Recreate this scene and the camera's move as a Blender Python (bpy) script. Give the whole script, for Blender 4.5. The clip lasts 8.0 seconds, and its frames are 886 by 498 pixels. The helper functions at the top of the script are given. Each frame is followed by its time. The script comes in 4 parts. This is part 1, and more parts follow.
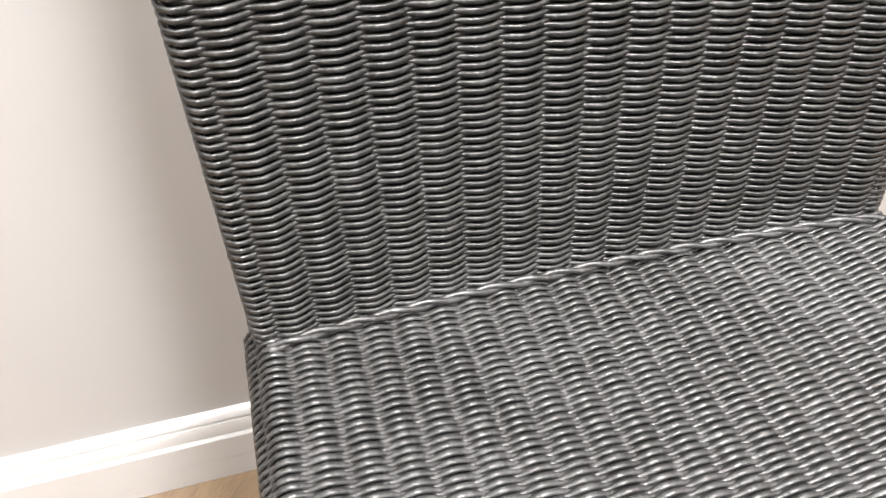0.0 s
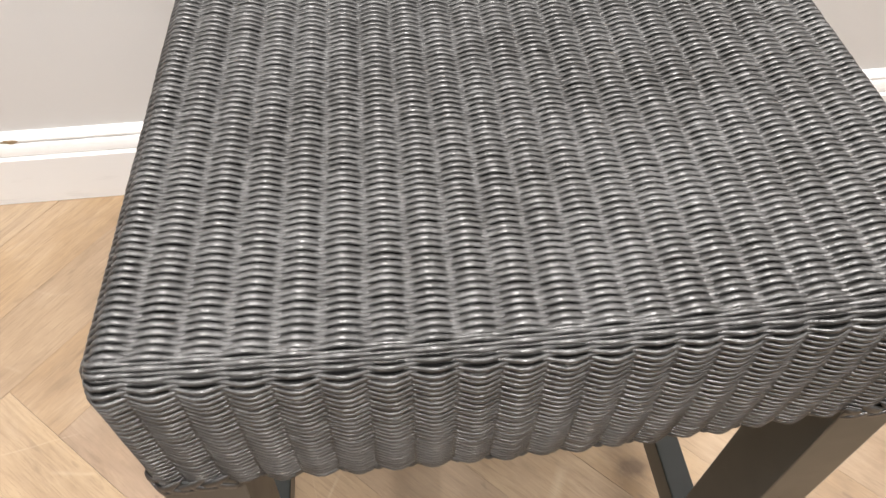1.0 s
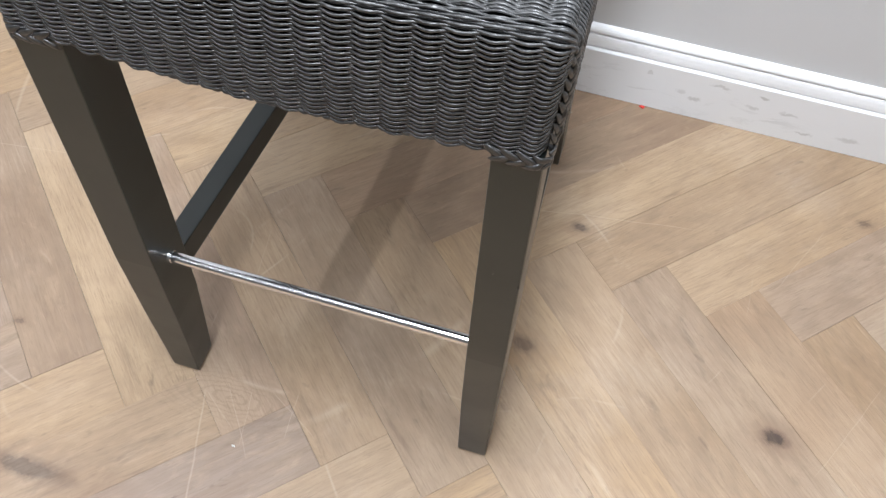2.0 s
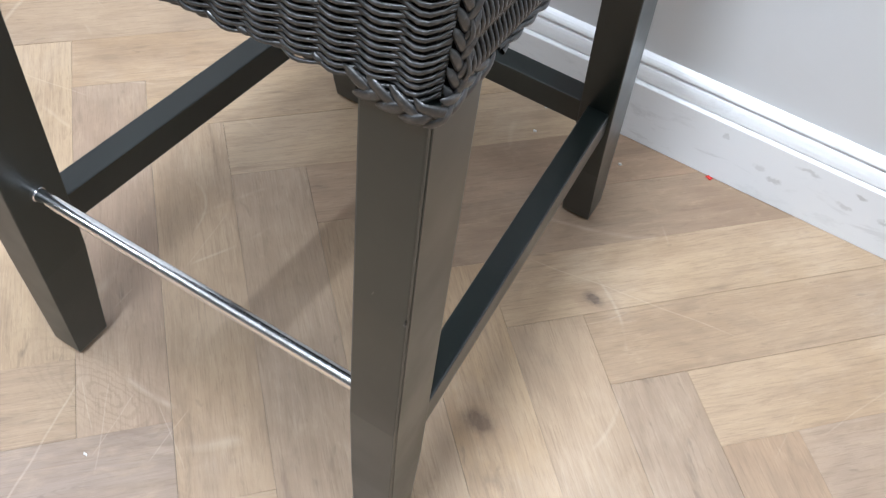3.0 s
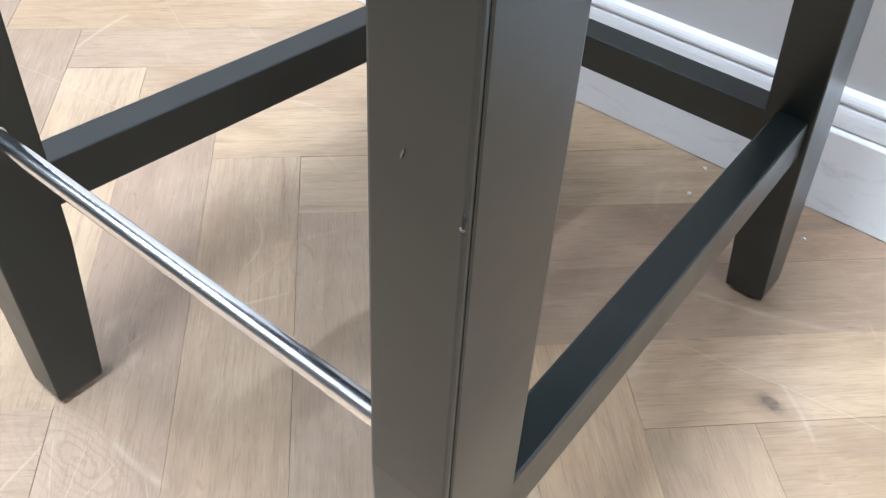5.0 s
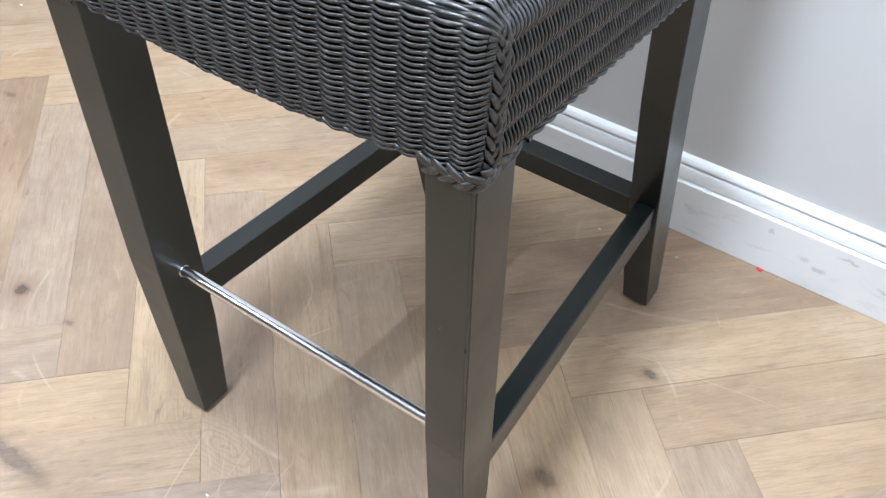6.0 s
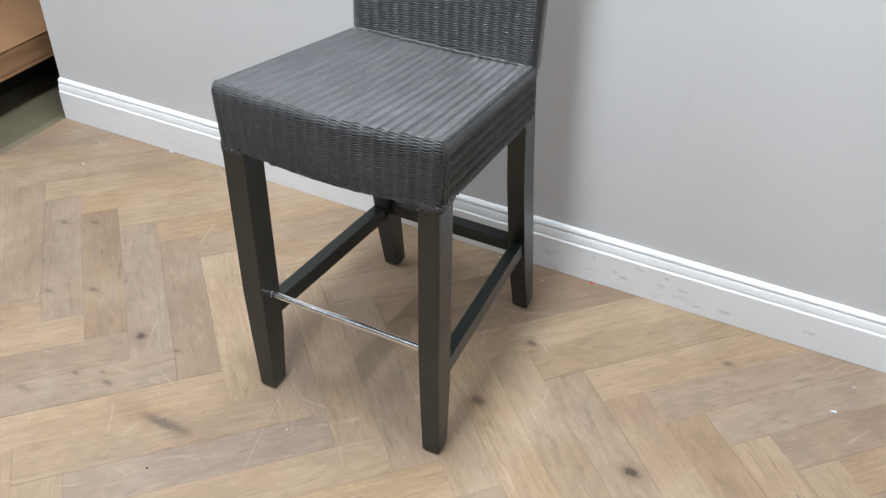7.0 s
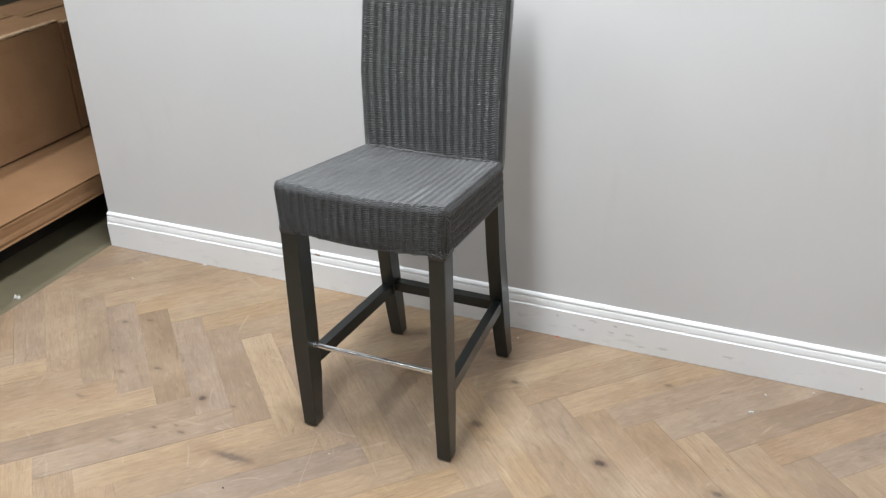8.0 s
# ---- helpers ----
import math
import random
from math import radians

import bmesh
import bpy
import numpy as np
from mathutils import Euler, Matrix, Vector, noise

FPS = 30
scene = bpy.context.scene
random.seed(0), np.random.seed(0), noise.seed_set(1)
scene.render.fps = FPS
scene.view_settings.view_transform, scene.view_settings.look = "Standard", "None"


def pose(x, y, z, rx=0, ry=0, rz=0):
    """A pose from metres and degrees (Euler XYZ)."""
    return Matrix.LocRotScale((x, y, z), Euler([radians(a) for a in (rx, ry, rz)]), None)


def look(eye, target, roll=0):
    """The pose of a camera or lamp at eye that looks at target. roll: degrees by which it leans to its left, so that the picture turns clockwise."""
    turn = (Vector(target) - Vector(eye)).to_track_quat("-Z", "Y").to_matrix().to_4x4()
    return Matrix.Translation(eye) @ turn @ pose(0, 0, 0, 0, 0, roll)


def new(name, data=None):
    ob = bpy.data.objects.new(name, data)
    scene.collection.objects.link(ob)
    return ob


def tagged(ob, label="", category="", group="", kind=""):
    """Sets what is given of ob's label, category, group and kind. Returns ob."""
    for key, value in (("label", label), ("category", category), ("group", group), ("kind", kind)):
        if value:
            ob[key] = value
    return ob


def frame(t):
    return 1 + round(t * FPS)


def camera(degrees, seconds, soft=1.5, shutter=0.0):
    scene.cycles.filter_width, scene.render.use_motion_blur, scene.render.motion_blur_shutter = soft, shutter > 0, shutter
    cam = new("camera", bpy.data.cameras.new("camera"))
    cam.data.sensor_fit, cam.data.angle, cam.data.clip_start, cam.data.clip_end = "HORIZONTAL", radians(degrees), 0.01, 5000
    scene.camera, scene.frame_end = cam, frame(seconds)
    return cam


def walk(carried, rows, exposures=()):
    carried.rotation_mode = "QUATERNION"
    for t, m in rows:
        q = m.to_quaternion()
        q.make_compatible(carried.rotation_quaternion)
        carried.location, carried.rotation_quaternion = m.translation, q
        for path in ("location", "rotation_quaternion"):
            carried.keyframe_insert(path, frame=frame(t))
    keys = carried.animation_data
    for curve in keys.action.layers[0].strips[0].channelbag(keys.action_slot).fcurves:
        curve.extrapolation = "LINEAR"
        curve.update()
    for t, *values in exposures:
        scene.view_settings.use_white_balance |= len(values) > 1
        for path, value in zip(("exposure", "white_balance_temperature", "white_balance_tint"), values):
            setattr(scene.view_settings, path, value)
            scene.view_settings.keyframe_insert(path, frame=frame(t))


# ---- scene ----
cam = camera(52.0, 8.0, soft=1.3, shutter=0.06)
# path begin
ROWS = [
    (0, look((-0.1860, -0.0923, 1.0101), (0.0751, 0.4976, 0.2460), 7.60)),
    (0.2, look((-0.1560, -0.1391, 1.0180), (0.0258, 0.4334, 0.2202), 4.60)),
    (0.5, look((-0.1427, -0.2008, 1.0095), (0.0188, 0.3440, 0.1867), 4.60)),
    (0.8, look((-0.1262, -0.2844, 1.0030), (0.0272, 0.2512, 0.1700), 5.80)),
    (1, look((-0.0846, -0.3914, 1.0253), (0.0130, 0.1546, 0.1932), 3.40)),
    (1.2, look((-0.0284, -0.4668, 1.0320), (0.0232, 0.0853, 0.1998), 2.70)),
    (1.3, look((-0.0022, -0.5023, 1.0412), (0.0317, 0.0456, 0.2053), 3.00)),
    (1.5, look((0.0551, -0.5659, 1.0537), (0.0487, -0.0118, 0.2214), 3.63)),
    (2, look((0.2404, -0.6180, 1.0476), (0.1107, -0.0782, 0.2158), 3.81)),
    (2.2, look((0.2897, -0.6324, 1.0452), (0.1356, -0.0793, 0.2265), 5.16)),
    (3.3, look((0.3358, -0.4003, 0.7208), (0.0253, 0.1448, -0.0581), 6.77)),
    (3.5, look((0.3215, -0.3801, 0.6474), (-0.0431, 0.1650, -0.1076), 4.58)),
    (4, look((0.3091, -0.3538, 0.5586), (-0.1283, 0.2061, -0.1452), 2.74)),
    (4.2, look((0.3117, -0.3538, 0.5555), (-0.1319, 0.2086, -0.1423), 2.38)),
    (5.3, look((0.3303, -0.3933, 0.5931), (-0.1179, 0.1977, -0.0777), 3.45)),
    (5.5, look((0.3537, -0.4144, 0.6690), (-0.0943, 0.1761, -0.0022), 3.02)),
    (6, look((0.4268, -0.5681, 0.9304), (0.0308, 0.0103, 0.2172), 1.01)),
    (6.5, look((0.5227, -0.8765, 1.2165), (0.1830, -0.2499, 0.5152), 1.19)),
    (7, look((0.7111, -1.2205, 1.3557), (0.3601, -0.5082, 0.7479), 0.92)),
    (7.5, look((0.8459, -1.5199, 1.4471), (0.4636, -0.7630, 0.9171), -0.91)),
    (8, look((0.8798, -1.7777, 1.4921), (0.5303, -0.9662, 1.0237), -1.34)),
]
# path end
EXPOSURES = [(0.0, 0.36, 6450, 12), (0.5, 0.14, 6550, 12), (1.0, 0.06, 6550, 12), (1.5, 0.18, 6400, 10), (2.0, -0.14, 5700, 9), (3.5, 0.32, 5300, 7), (4.0, 0.5, 5150, 7), (5.5, 0.46, 5250, 7), (6.5, -0.14, 5450, 6), (8.0, -0.36, 5850, 7)]
walk(cam, ROWS, EXPOSURES)

# ---- world and lights ----
world = bpy.data.worlds.new("world")
scene.world = world
world.use_nodes = True
world.node_tree.nodes["Background"].inputs["Color"].default_value = (0.9, 0.95, 1.0, 1)
world.node_tree.nodes["Background"].inputs["Strength"].default_value = 0.02

CEILING = 2.9
# x, y, size along x, size along y, watts; first three placed from shadows, last three added fill
TUBES = [(0.06, -0.60, 0.34, 1.9, 142.0), (-2.15, -0.95, 0.10, 1.4, 74.0), (2.1, -0.70, 0.50, 1.9, 26.0), (3.8, -0.70, 0.12, 1.9, 36.0), (0.3, -2.0, 5.6, 0.04, 16.0), (-3.6, 1.2, 0.2, 2.4, 12.0)]


def tube_lamp(x, y, size_x, size_y, watts):
    data = bpy.data.lights.new("tube_lamp", "AREA")
    data.shape, data.size, data.size_y = "RECTANGLE", size_x, size_y
    data.energy, data.color = watts, (1.0, 0.975, 0.94)
    ob = new("tube_lamp", data)
    ob.matrix_world = pose(x, y, CEILING - 0.085)


for row in TUBES:
    tube_lamp(*row)


# ---- materials ----
class Nodes:
    """A small builder for node materials."""

    def __init__(self, name):
        self.mat = bpy.data.materials.new(name)
        self.mat.use_nodes = True
        self.tree = self.mat.node_tree
        self.bsdf = self.tree.nodes["Principled BSDF"]
        self.coord = self.tree.nodes.new("ShaderNodeTexCoord")

    def node(self, kind, **inputs):
        n = self.tree.nodes.new(kind)
        for key, value in inputs.items():
            self.put(n, key.replace("_", " "), value)
        return n

    def put(self, n, key, value):
        if isinstance(value, bpy.types.NodeSocket):
            self.tree.links.new(value, n.inputs[key])
        else:
            n.inputs[key].default_value = value

    def mapped(self, scale=(1, 1, 1), turn=(0, 0, 0), source=None, shift=None):
        m = self.node("ShaderNodeMapping", Scale=scale, Rotation=turn)
        self.put(m, "Vector", source if source is not None else self.coord.outputs["Object"])
        if shift is not None:
            self.put(m, "Location", shift)
        return m.outputs["Vector"]

    def noise(self, vector, scale, detail=4.0, rough=0.55, warp=0.0):
        return self.node("ShaderNodeTexNoise", Vector=vector, Scale=scale, Detail=detail, Roughness=rough, Distortion=warp).outputs["Fac"]

    def ramp(self, fac, stops):
        r = self.node("ShaderNodeValToRGB", Fac=fac)
        e = r.color_ramp.elements
        while len(e) < len(stops):
            e.new(0.5)
        for el, (at, col) in zip(e, stops):
            el.position = at
            el.color = (col, col, col, 1) if isinstance(col, (int, float)) else (*col, 1)
        return r.outputs["Color"]

    def mix(self, fac, a, b, blend="MIX"):
        m = self.tree.nodes.new("ShaderNodeMix")
        m.data_type, m.blend_type = "RGBA", blend
        for n, v in ((0, fac), (6, a), (7, b)):
            if isinstance(v, bpy.types.NodeSocket):
                self.tree.links.new(v, m.inputs[n])
            else:
                m.inputs[n].default_value = v if n == 0 else (*v, 1)
        return m.outputs[2]

    def math(self, op, a, b=0.0):
        m = self.tree.nodes.new("ShaderNodeMath")
        m.operation = op
        for n, v in ((0, a), (1, b)):
            if isinstance(v, bpy.types.NodeSocket):
                self.tree.links.new(v, m.inputs[n])
            else:
                m.inputs[n].default_value = v
        return m.outputs[0]

    def bump(self, height, strength, distance):
        b = self.node("ShaderNodeBump", Height=height, Strength=strength, Distance=distance)
        self.put(self.bsdf, "Normal", b.outputs["Normal"])

    def done(self, color=None, rough=None, metal=None, spec=None):
        for key, value in (("Base Color", color), ("Roughness", rough), ("Metallic", metal), ("Specular IOR Level", spec)):
            if value is not None:
                self.put(self.bsdf, key, (*value, 1) if isinstance(value, tuple) and len(value) == 3 else value)
        return self.mat


PLANK_W, PLANK_L = 0.0900, 0.4935
HERRING_X, HERRING_Y = 0.2513, 0.1310


def grain_turn(x, y):
    """The way the grain runs at a place of the herringbone: 45 or -45 degrees."""
    p, q = (x - HERRING_X + y - HERRING_Y) * math.sqrt(0.5), (x - HERRING_X - y + HERRING_Y) * math.sqrt(0.5)
    for row in range(-60, 61):
        for k in range(-6, 7):
            a, b = row * PLANK_W - PLANK_L * k, row * PLANK_W + PLANK_L * k
            if a <= p < a + PLANK_L and b <= q < b + PLANK_W:
                return 45.0
    return -45.0


# x, y, radius, strength, length over width
KNOTS = [(-0.512, -0.213, 0.015, 0.90, 1.3), (0.548, -0.080, 0.018, 0.95, 1.5), (0.252, 0.158, 0.013, 0.80, 1.5), (0.218, -0.048, 0.020, 0.55, 1.5), (-0.968, 0.022, 0.011, 0.48, 1.6),
         (-0.903, 0.056, 0.012, 0.48, 1.6), (-0.714, -0.144, 0.012, 0.48, 2.0), (0.825, -0.085, 0.016, 0.90, 1.6), (0.644, 0.292, 0.011, 0.48, 1.6), (-0.802, -0.194, 0.010, 0.41, 2.0),
         (-0.412, -0.215, 0.007, 0.48, 2.0), (-0.478, -0.353, 0.009, 0.48, 2.5), (-0.836, -0.326, 0.010, 0.54, 2.0), (-0.555, -0.363, 0.006, 0.48, 2.0), (-0.300, -0.385, 0.020, 0.75, 4.5),
         (-0.507, -0.333, 0.006, 0.54, 2.0), (-0.619, -0.443, 0.012, 0.41, 3.0)]


# long scratches from dragged furniture: from x, y to x, y, half width, strength
SCRATCHES = [(0.154, 0.164, 0.420, 0.206, 0.0012, 0.34), (-0.640, 0.031, -0.414, 0.068, 0.0012, 0.34), (-0.150, -0.069, -0.160, 0.023, 0.0009, 0.25), (-0.652, 0.255, -0.521, 0.206, 0.0011, 0.25),
             (0.527, 0.137, 0.592, 0.267, 0.0012, 0.26), (-0.145, -0.224, -0.086, -0.435, 0.0016, 0.40), (-1.372, 0.150, -1.099, 0.079, 0.0018, 0.34), (-0.066, -0.207, 0.011, -0.252, 0.0009, 0.34),
             (-0.028, -0.265, -0.033, -0.196, 0.0009, 0.34), (-0.143, -0.231, -0.092, -0.270, 0.0009, 0.36), (-0.120, -0.215, -0.060, -0.300, 0.0009, 0.32), (-0.090, -0.210, -0.075, -0.290, 0.0008, 0.30), (0.597, -0.123, 0.679, 0.039, 0.0010, 0.25)]

FIGURE = (-0.110, -0.232, 0.0)


def oak_material():
    """Brushed, oiled oak; the grain runs along a plank's own x, each plank by its own tone."""
    k = Nodes("oak_plank")
    info = k.node("ShaderNodeObjectInfo").outputs["Random"]
    isle = k.node("ShaderNodeNewGeometry").outputs["Random Per Island"]
    info = k.math("FRACT", k.math("ADD", info, k.math("MULTIPLY", isle, 5.37)))
    shift = k.node("ShaderNodeCombineXYZ", X=k.math("MULTIPLY", info, 37.0), Y=k.math("MULTIPLY", info, 91.0), Z=k.math("MULTIPLY", info, 17.0)).outputs["Vector"]
    plain = k.mapped((1, 1, 1), shift=shift)
    # growth rings drawn out along the plank, with broad cathedral bends
    bend = k.noise(k.mapped((2.2, 7.0, 1.0), shift=shift), 1.0, 2.0, 0.5)
    rings = k.node("ShaderNodeTexNoise", Vector=k.mapped((1.5, 26.0, 1.0), shift=shift), Scale=1.6, Detail=5.0, Roughness=0.62, Distortion=0.9).outputs["Fac"]
    flame = k.math("FRACT", k.math("MULTIPLY", bend, 13.0))
    pores = k.noise(k.mapped((34.0, 620.0, 1.0), shift=shift), 1.0, 3.0, 0.65, 0.25)
    dash = k.noise(k.mapped((16.0, 190.0, 1.0), shift=shift), 1.0, 4.0, 0.7, 0.5)
    cloud = k.noise(plain, 3.4, 4.0, 0.6)
    tone = k.math("FRACT", k.math("MULTIPLY", info, 7.31))
    base = k.ramp(tone, [(0.0, (0.190, 0.134, 0.092)), (0.2, (0.258, 0.184, 0.117)), (0.4, (0.312, 0.229, 0.145)), (0.6, (0.212, 0.157, 0.114)), (0.8, (0.298, 0.215, 0.134)), (1.0, (0.244, 0.163, 0.101))])
    hue = k.math("FRACT", k.math("MULTIPLY", info, 23.7))
    base = k.mix(k.ramp(hue, [(0.0, 0.75), (0.34, 0.0)]), base, (0.225, 0.178, 0.150))
    base = k.mix(k.ramp(hue, [(0.60, 0.0), (1.0, 0.55)]), base, (0.310, 0.205, 0.105))
    c = k.mix(k.ramp(rings, [(0.42, 0.0), (0.68, 0.42)]), base, (0.165, 0.110, 0.070))
    c = k.mix(k.ramp(flame, [(0.0, 0.22), (0.22, 0.0), (0.72, 0.0), (1.0, 0.22)]), c, (0.150, 0.098, 0.062))
    c = k.mix(k.ramp(cloud, [(0.42, 0.0), (0.66, 0.42)]), c, (0.345, 0.262, 0.182))
    stain = k.noise(k.mapped((1.0, 2.0, 1.0), shift=shift), 5.5, 5.0, 0.64, 0.7)
    c = k.mix(k.ramp(stain, [(0.52, 0.0), (0.68, 0.30)]), c, (0.150, 0.108, 0.080))
    c = k.mix(k.ramp(dash, [(0.50, 0.0), (0.70, 0.30)]), c, (0.150, 0.102, 0.068))
    c = k.mix(k.ramp(dash, [(0.26, 0.22), (0.42, 0.0)]), c, (0.420, 0.325, 0.225))
    c = k.mix(k.ramp(pores, [(0.52, 0.0), (0.70, 0.36)]), c, (0.120, 0.082, 0.056))
    fleck = k.noise(k.mapped((20.0, 70.0, 1.0), shift=shift), 1.0, 3.0, 0.6, 0.6)
    c = k.mix(k.math("MULTIPLY", k.ramp(fleck, [(0.64, 0.0), (0.72, 0.55)]), k.ramp(cloud, [(0.40, 1.0), (0.60, 0.3)])), c, (0.100, 0.070, 0.050))
    smear = k.noise(k.mapped((5.0, 30.0, 1.0), shift=shift), 1.0, 5.0, 0.7, 0.8)
    c = k.mix(k.ramp(smear, [(0.60, 0.0), (0.72, 0.50)]), c, (0.105, 0.068, 0.046))
    vor = k.node("ShaderNodeTexVoronoi", Vector=k.mapped((2.0, 7.0, 1.0), shift=shift), Scale=1.6)
    knot = k.ramp(k.math("ADD", vor.outputs["Distance"], k.math("MULTIPLY", dash, 0.05)), [(0.05, 1.0), (0.085, 0.35), (0.12, 0.0)])
    some = k.ramp(k.noise(plain, 1.4, 0.0), [(0.50, 0.0), (0.56, 1.0)])
    c = k.mix(k.math("MULTIPLY", knot, k.math("MULTIPLY", some, 0.26)), c, (0.075, 0.048, 0.032))
    # the larger knots, where they lie in the floor: a split dark eye in a brown ring
    here = k.node("ShaderNodeNewGeometry").outputs["Position"]
    wob = k.node("ShaderNodeTexNoise", Vector=here, Scale=70.0, Detail=5.0, Roughness=0.7).outputs["Color"]
    off = k.node("ShaderNodeVectorMath", Vector=wob)
    off.operation = "MULTIPLY_ADD"
    off.inputs[1].default_value, off.inputs[2].default_value = (0.016, 0.016, 0.0), (-0.008, -0.008, 0.0)
    moved = k.node("ShaderNodeVectorMath")
    moved.operation = "ADD"
    k.tree.links.new(here, moved.inputs[0])
    k.tree.links.new(off.outputs["Vector"], moved.inputs[1])
    bow = k.node("ShaderNodeVectorMath", Vector=k.node("ShaderNodeTexNoise", Vector=here, Scale=9.0, Detail=2.0).outputs["Color"])
    bow.operation = "MULTIPLY_ADD"
    bow.inputs[1].default_value, bow.inputs[2].default_value = (0.012, 0.012, 0.0), (-0.006, -0.006, 0.0)
    bent = k.node("ShaderNodeVectorMath")
    bent.operation = "ADD"
    k.tree.links.new(here, bent.inputs[0])
    k.tree.links.new(bow.outputs["Vector"], bent.inputs[1])
    for x, y, r, strength, long in KNOTS:
        away = k.node("ShaderNodeVectorMath")
        away.operation = "SUBTRACT"
        k.tree.links.new(moved.outputs["Vector"], away.inputs[0])
        away.inputs[1].default_value = (x, y, 0.0)
        d = k.node("ShaderNodeVectorMath", Vector=k.mapped((1.0 / long, 1.0, 0.0), (0, 0, radians(-grain_turn(x, y))), away.outputs["Vector"]))
        d.operation = "LENGTH"
        rel = k.math("DIVIDE", d.outputs["Value"], r * 2.0)
        c = k.mix(k.math("MULTIPLY", k.ramp(rel, [(0.28, 0.55), (0.95, 0.0)]), strength), c, (0.140, 0.086, 0.056))
        c = k.mix(k.math("MULTIPLY", k.ramp(rel, [(0.16, 1.0), (0.25, 0.40), (0.42, 0.0)]), strength), c, (0.040, 0.026, 0.019))
    # a swirl of figured grain
    rel = k.node("ShaderNodeVectorMath")
    rel.operation = "SUBTRACT"
    k.tree.links.new(moved.outputs["Vector"], rel.inputs[0])
    rel.inputs[1].default_value = FIGURE
    d = k.node("ShaderNodeVectorMath", Vector=k.mapped((0.32, 1.0, 0.0), (0, 0, radians(45.0)), rel.outputs["Vector"]))
    d.operation = "LENGTH"
    wave = k.math("SINE", k.math("MULTIPLY", d.outputs["Value"], 1150.0))
    near = k.ramp(d.outputs["Value"], [(0.010, 0.26), (0.050, 0.0)])
    c = k.mix(k.math("MULTIPLY", near, k.ramp(wave, [(0.30, 0.0), (0.9, 1.0)])), c, (0.115, 0.078, 0.046))
    mottle = k.noise(k.mapped((1.0, 2.6, 1.0), shift=shift), 21.0, 5.0, 0.68, 0.4)
    c = k.mix(k.ramp(mottle, [(0.52, 0.0), (0.74, 0.26)]), c, (0.165, 0.118, 0.082))
    c = k.mix(k.ramp(mottle, [(0.28, 0.22), (0.46, 0.0)]), c, (0.400, 0.310, 0.210))
    for x0, y0, x1, y1, half, most in SCRATCHES:
        away = k.node("ShaderNodeVectorMath")
        away.operation = "SUBTRACT"
        k.tree.links.new(bent.outputs["Vector"], away.inputs[0])
        away.inputs[1].default_value = ((x0 + x1) / 2, (y0 + y1) / 2, 0.0)
        own = k.node("ShaderNodeSeparateXYZ", Vector=k.mapped((1, 1, 0), (0, 0, -math.atan2(y1 - y0, x1 - x0)), away.outputs["Vector"])).outputs
        run = k.math("DIVIDE", k.math("ABSOLUTE", own["X"]), math.hypot(x1 - x0, y1 - y0) / 2)
        side = k.math("DIVIDE", k.math("ABSOLUTE", own["Y"]), half * 2)
        f = k.math("MULTIPLY", k.ramp(side, [(0.15, most * 0.42), (0.5, 0.0)]), k.ramp(run, [(0.75, 1.0), (1.0, 0.0)]))
        c = k.mix(k.math("MULTIPLY", f, k.ramp(dash, [(0.30, 0.5), (0.60, 1.0)])), c, (0.56, 0.48, 0.38))
    # thin pale scratches all over
    for scale, turn, most in ((1.5, 0.4, 0.17), (2.3, 1.3, 0.14), (0.9, 2.2, 0.16), (3.4, 0.9, 0.14)):
        v = k.mapped((1.0, 1.0, 0.0), (0, 0, turn), here, (turn * 3.0, scale, 0.0))
        swirl = k.noise(v, scale, 0.0)
        line = k.ramp(k.math("ABSOLUTE", k.math("SUBTRACT", swirl, 0.47)), [(0.0001, 1.0), (0.0006, 0.0)])
        where = k.ramp(k.noise(v, 9.0, 3.0), [(0.54, 0.0), (0.64, 1.0)])
        c = k.mix(k.math("MULTIPLY", k.math("MULTIPLY", line, where), most), c, (0.60, 0.53, 0.43))
    # rubbed, greyed patches
    rub = k.ramp(k.noise(k.mapped((1, 1, 0), source=here), 4.2, 5.0, 0.65), [(0.50, 0.0), (0.70, 0.34)])
    c = k.mix(k.math("MULTIPLY", rub, k.ramp(dash, [(0.35, 1.0), (0.65, 0.4)])), c, (0.400, 0.330, 0.262))
    c = k.mix(1.0, c, (1.02, 1.0, 0.95), "MULTIPLY")
    k.bump(k.math("ADD", dash, k.math("MULTIPLY", pores, 0.5)), 0.20, 0.0008)
    rough = k.ramp(k.noise(plain, 9.0, 5.0, 0.65), [(0.3, 0.38), (0.75, 0.58)])
    return k.done(c, rough, spec=0.38)


